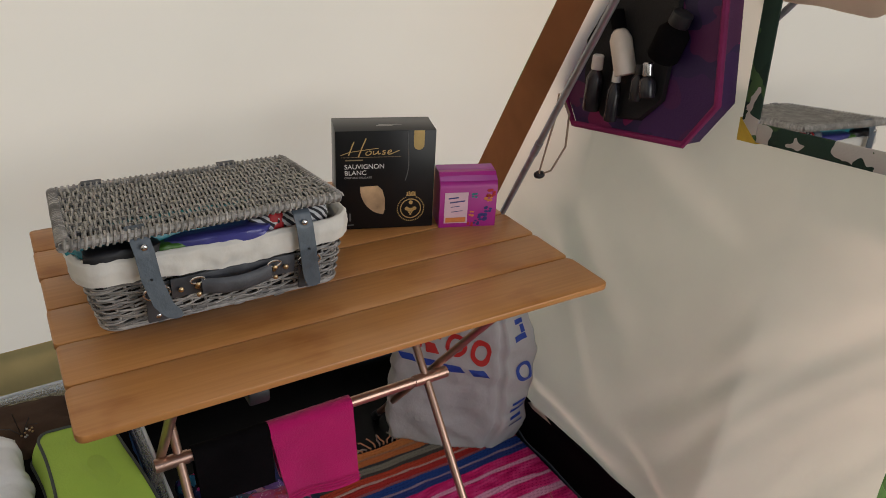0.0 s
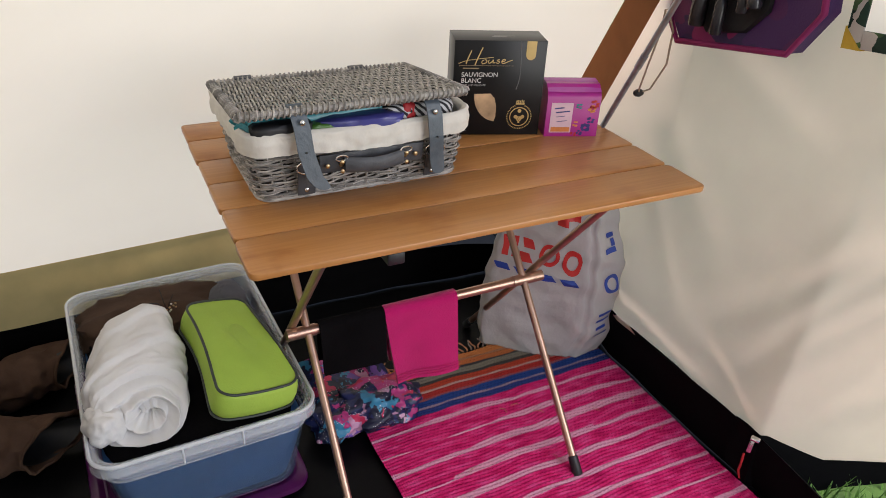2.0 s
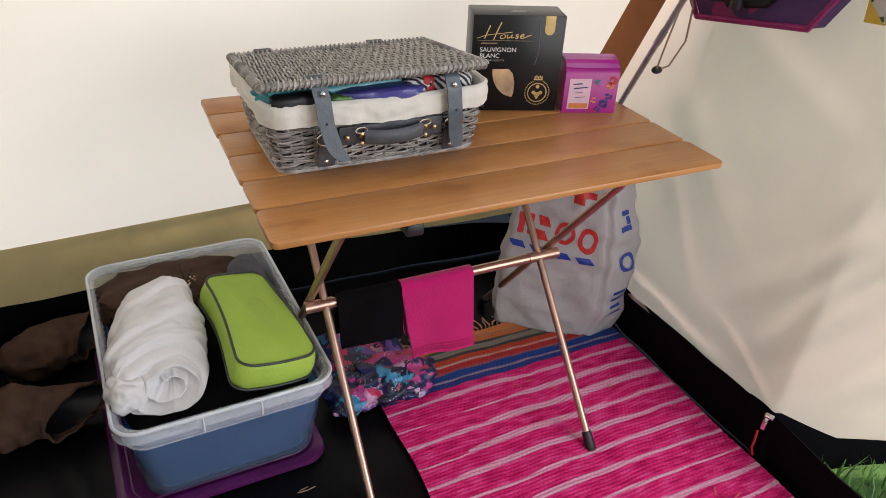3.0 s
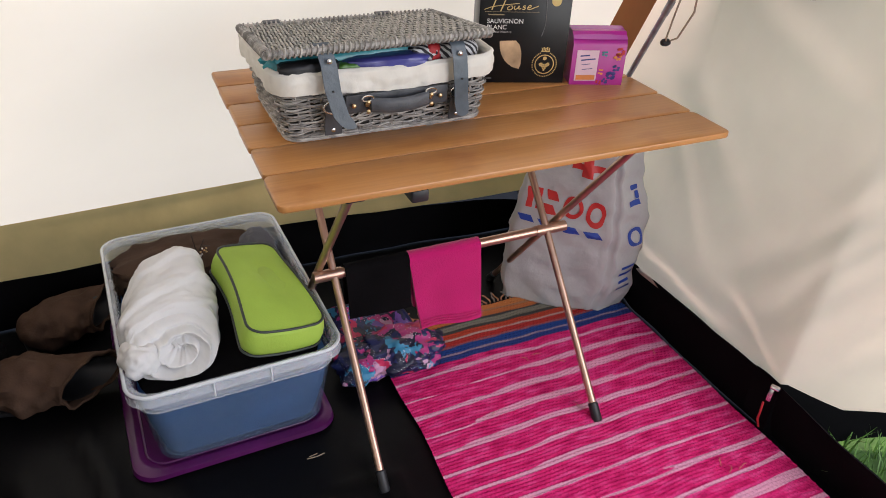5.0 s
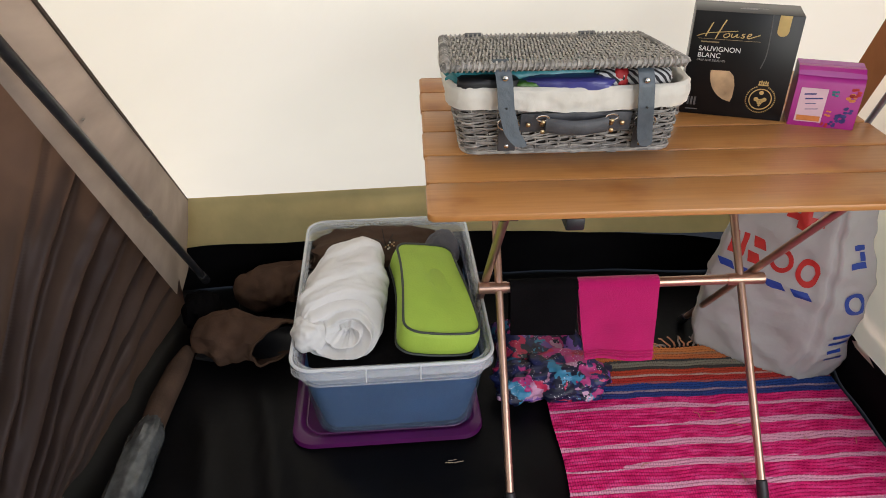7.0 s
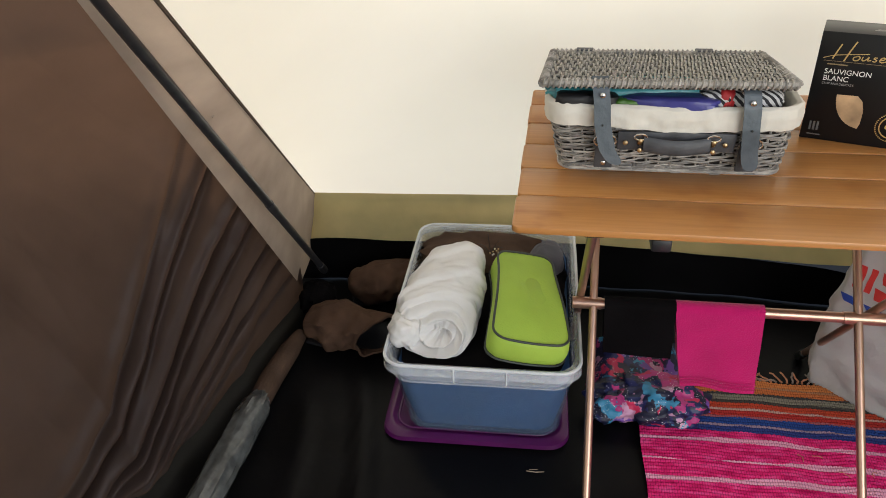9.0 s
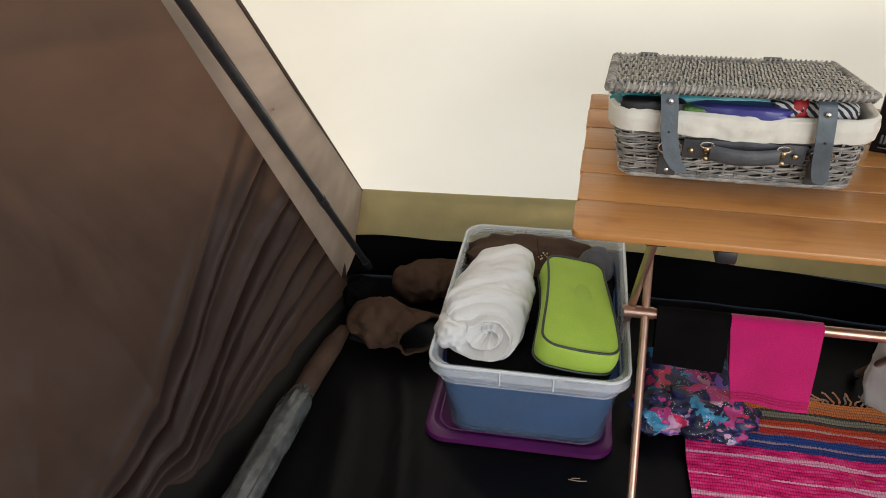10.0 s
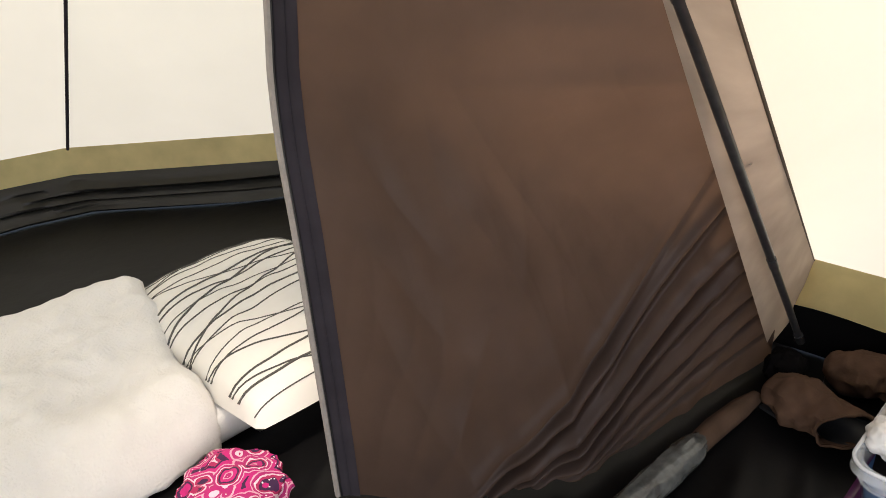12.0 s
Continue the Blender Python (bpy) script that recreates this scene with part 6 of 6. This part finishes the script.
# ---- sleeping area ----
def build_bed():
    m = thing("mattress", (-1.76, -0.9, 0), "low camp mattress under a fleecy blanket", "mattress")
    bm = fresh()
    box(bm, (0.68, 1.9, 0.10), pose(-1.815, -0.80, 0.052), 0.03, 4)
    part("pad", bm, WHITE, m)
    bm = fresh()

    def f(u, v):
        s = u * 1.15
        y = lerp(-0.535, -1.9, v) + 0.03 * noise.noise(Vector((4 * u, 1, 0)))
        if s < 0.27:
            a = s / 0.27 * math.pi / 2
            x, z = -1.455 - 0.17 * (1 - math.cos(a)) + 0.02 * math.sin(9 * v), 0.012 + 0.178 * math.sin(a)
        else:
            k = (s - 0.27) / 0.88
            x, z = lerp(-1.625, -2.16, k), 0.190 + 0.045 * (1 - (1 - min(1.0, k * 1.7)) ** 2) - 0.16 * max(0.0, k - 0.93) / 0.07
        head = max(0.0, 1 - v * 5)
        z += 0.024 * noise.noise(Vector((6 * x, 6 * y, 0))) + 0.036 * noise.noise(Vector((2 * x, 3 * y, 5))) + 0.010 * noise.noise(Vector((22 * x, 22 * y, 0)))
        x += 0.02 * noise.noise(Vector((3 * y, z * 5, 3)))
        y += 0.13 * (u - 0.15) * (1 - v)
        edge = max(0.0, 1 - v / 0.035)
        z -= 0.045 * edge * edge + 0.05 * max(0.0, u - 0.9) * 10 * max(0.0, 1 - v / 0.15)
        return Vector((x, y, max(0.01, z + 0.015 * head)))
    sheet(bm, f, 110, 150)
    thicken(bm, 0.012)
    o = part("blanket", bm, FLEECE, None, "", True, 2)
    tagged(o, "thick off-white fleece blanket spread over the mattress", "blanket")
    p = thing("pillow", (-1.75, -0.25, 0.12), "plump white pillow with wavy dark grey lines", "pillow")

    def top(u, v, lift=0.0):
        x, y = (u - 0.5) * 2, (v - 0.5) * 2
        e = (max(0, 1 - abs(x) ** 3) * max(0, 1 - y ** 4)) ** 0.5
        z = 0.115 + 0.132 * e + 0.012 * noise.noise(Vector((2.5 * x, 2.5 * y, 0))) * e + 0.005 * noise.noise(Vector((7 * x, 5 * y, 3))) * e
        px, py = 0.430 * x * (1 - 0.05 * y * y), 0.32 * y * (1 - 0.05 * x * x)
        a = radians(3)
        return Vector((-1.755 + px * math.cos(a) - py * math.sin(a), -0.215 + px * math.sin(a) + py * math.cos(a), z + lift))
    bm = fresh()
    sheet(bm, top, 50, 40)
    low = bmesh.ops.duplicate(bm, geom=bm.verts[:] + bm.edges[:] + bm.faces[:])
    for v in [g for g in low["geom"] if isinstance(g, bmesh.types.BMVert)]:
        v.co.z = 0.112 - 0.06 * (v.co.z - 0.112)
    bmesh.ops.remove_doubles(bm, verts=bm.verts[:], dist=0.004)
    part("case", bm, PILLOW, p)
    rnd = random.Random(5)
    for k in range(23):
        u0 = 0.02 + 0.96 * (k + rnd.uniform(-0.3, 0.3)) / 22
        drift = rnd.uniform(-0.05, 0.05) if k % 3 else rnd.choice((-0.30, -0.20, 0.22, 0.30))
        ph = rnd.uniform(0, 6)
        bm = fresh()
        pts = []
        for j in range(31):
            v = 0.015 + 0.97 * j / 30
            u = min(0.985, max(0.015, u0 + drift * (v - 0.3) + 0.012 * math.sin(5 * v + ph)))
            pts.append(top(u, v, 0.0004))
        r = rnd.uniform(0.0018, 0.0036)
        tube(bm, pts, r, 6)
        part("printed_line", bm, LINE_GREY, p)
    o = part("paisley_cloth", heap((-1.27, -0.62, 0.0), (0.25, 0.24, 0.105), 5, 2.2, 0.22, 2.2, 50, 24), PAISLEY, None, "", True)
    tagged(o, "crumpled pink paisley cloth beside the mattress", "cloth")


# ---- small fittings of the tent ----
def build_fittings():
    z = thing("door_zip", (0.962, -0.19, 0.145), "silver zip slider with a red cord on the black door sill", "zip")
    bm = fresh()
    m = pose(0.958, -0.195, 0.148, 0, -20, 25)
    box(bm, (0.012, 0.020, 0.007), m, 0.003)
    part("slider", bm, STEEL, z)
    bm = fresh()
    box(bm, (0.004, 0.010, 0.034), m @ pose(-0.010, 0.004, -0.014, 0, 35), 0.0018)
    part("pull", bm, STEEL, z)
    bm = fresh()
    tube(bm, [(0.940, -0.192, 0.112), (0.936, -0.196, 0.085), (0.944, -0.190, 0.06), (0.950, -0.194, 0.038)], 0.0025, 6)
    part("pull_cord", bm, RED, z, "red pull cord")
    g = thing("eyelet", left_seam(0.285) + Vector((-0.012, -0.004, 0)), "small brass eyelet in the seam strip", "eyelet")
    bm = fresh()
    c = left_seam(0.285) + Vector((-0.018, -0.012, 0.004))
    ring_flat(bm, 0.003, 0.0065, 0.002, look(c, (0, -1.0, 1.2)), 16)
    part("ring", bm, BRASS, g)
    s = thing("tie_loop", left_seam(0.80), "small cloth loop sewn on the seam strip", "loop")
    bm = fresh()
    q = left_seam(0.80) + Vector((-0.035, -0.02, 0))
    tube(bm, [q, q + Vector((-0.004, -0.006, -0.012)), q + Vector((-0.010, -0.004, -0.026)), q + Vector((-0.004, -0.002, -0.03))], 0.0028, 6)
    part("band", bm, BROWN_STRIP, s)
    f = thing("grass_fleck", (-0.05, 0.10, 0), "dry grass stalk lying on the groundsheet", "grass stalk")
    bm = fresh()
    tube(bm, [(0.03, 0.118, 0.003), (0.05, 0.115, 0.005), (0.068, 0.120, 0.003)], 0.0011, 5)
    tube(bm, [(0.036, 0.122, 0.003), (0.054, 0.124, 0.004)], 0.0009, 5)
    part("stalk", bm, CORD, f)
    # lawn blades in front of the door
    rnd = random.Random(8)
    bm = fresh()
    for k in range(5200):
        x, y = rnd.uniform(1.03, 2.2), rnd.uniform(-1.4, 0.1)
        h, a, w = rnd.uniform(0.03, 0.085), rnd.uniform(0, 6.28), rnd.uniform(0.0012, 0.0026)
        bend = rnd.uniform(0.2, 0.9) * h
        d = Vector((math.cos(a), math.sin(a), 0))
        sd = Vector((-d.y, d.x, 0)) * w
        p = Vector((x, y, -0.03))
        q = p + d * bend * 0.35 + Vector((0, 0, h * 0.65))
        t = p + d * bend + Vector((0, 0, h))
        v = [bm.verts.new(c) for c in (p - sd, p + sd, q + sd * 0.7, q - sd * 0.7, t)]
        bm.faces.new(v[:4])
        bm.faces.new((v[3], v[2], v[4]))
    o = part("grass_blades", bm, GRASS_BLADE, None, "", True)
    tagged(o, "bright green grass blades outside the tent door", "grass", "", "stuff")


build_table()
build_basket()
build_wine_box()
build_gift_box()
build_bin()
build_towel()
build_green_bag()
build_bag()
build_cloths()
build_floor_things()
build_wall_things()
build_bed()
build_fittings()
build_rug()
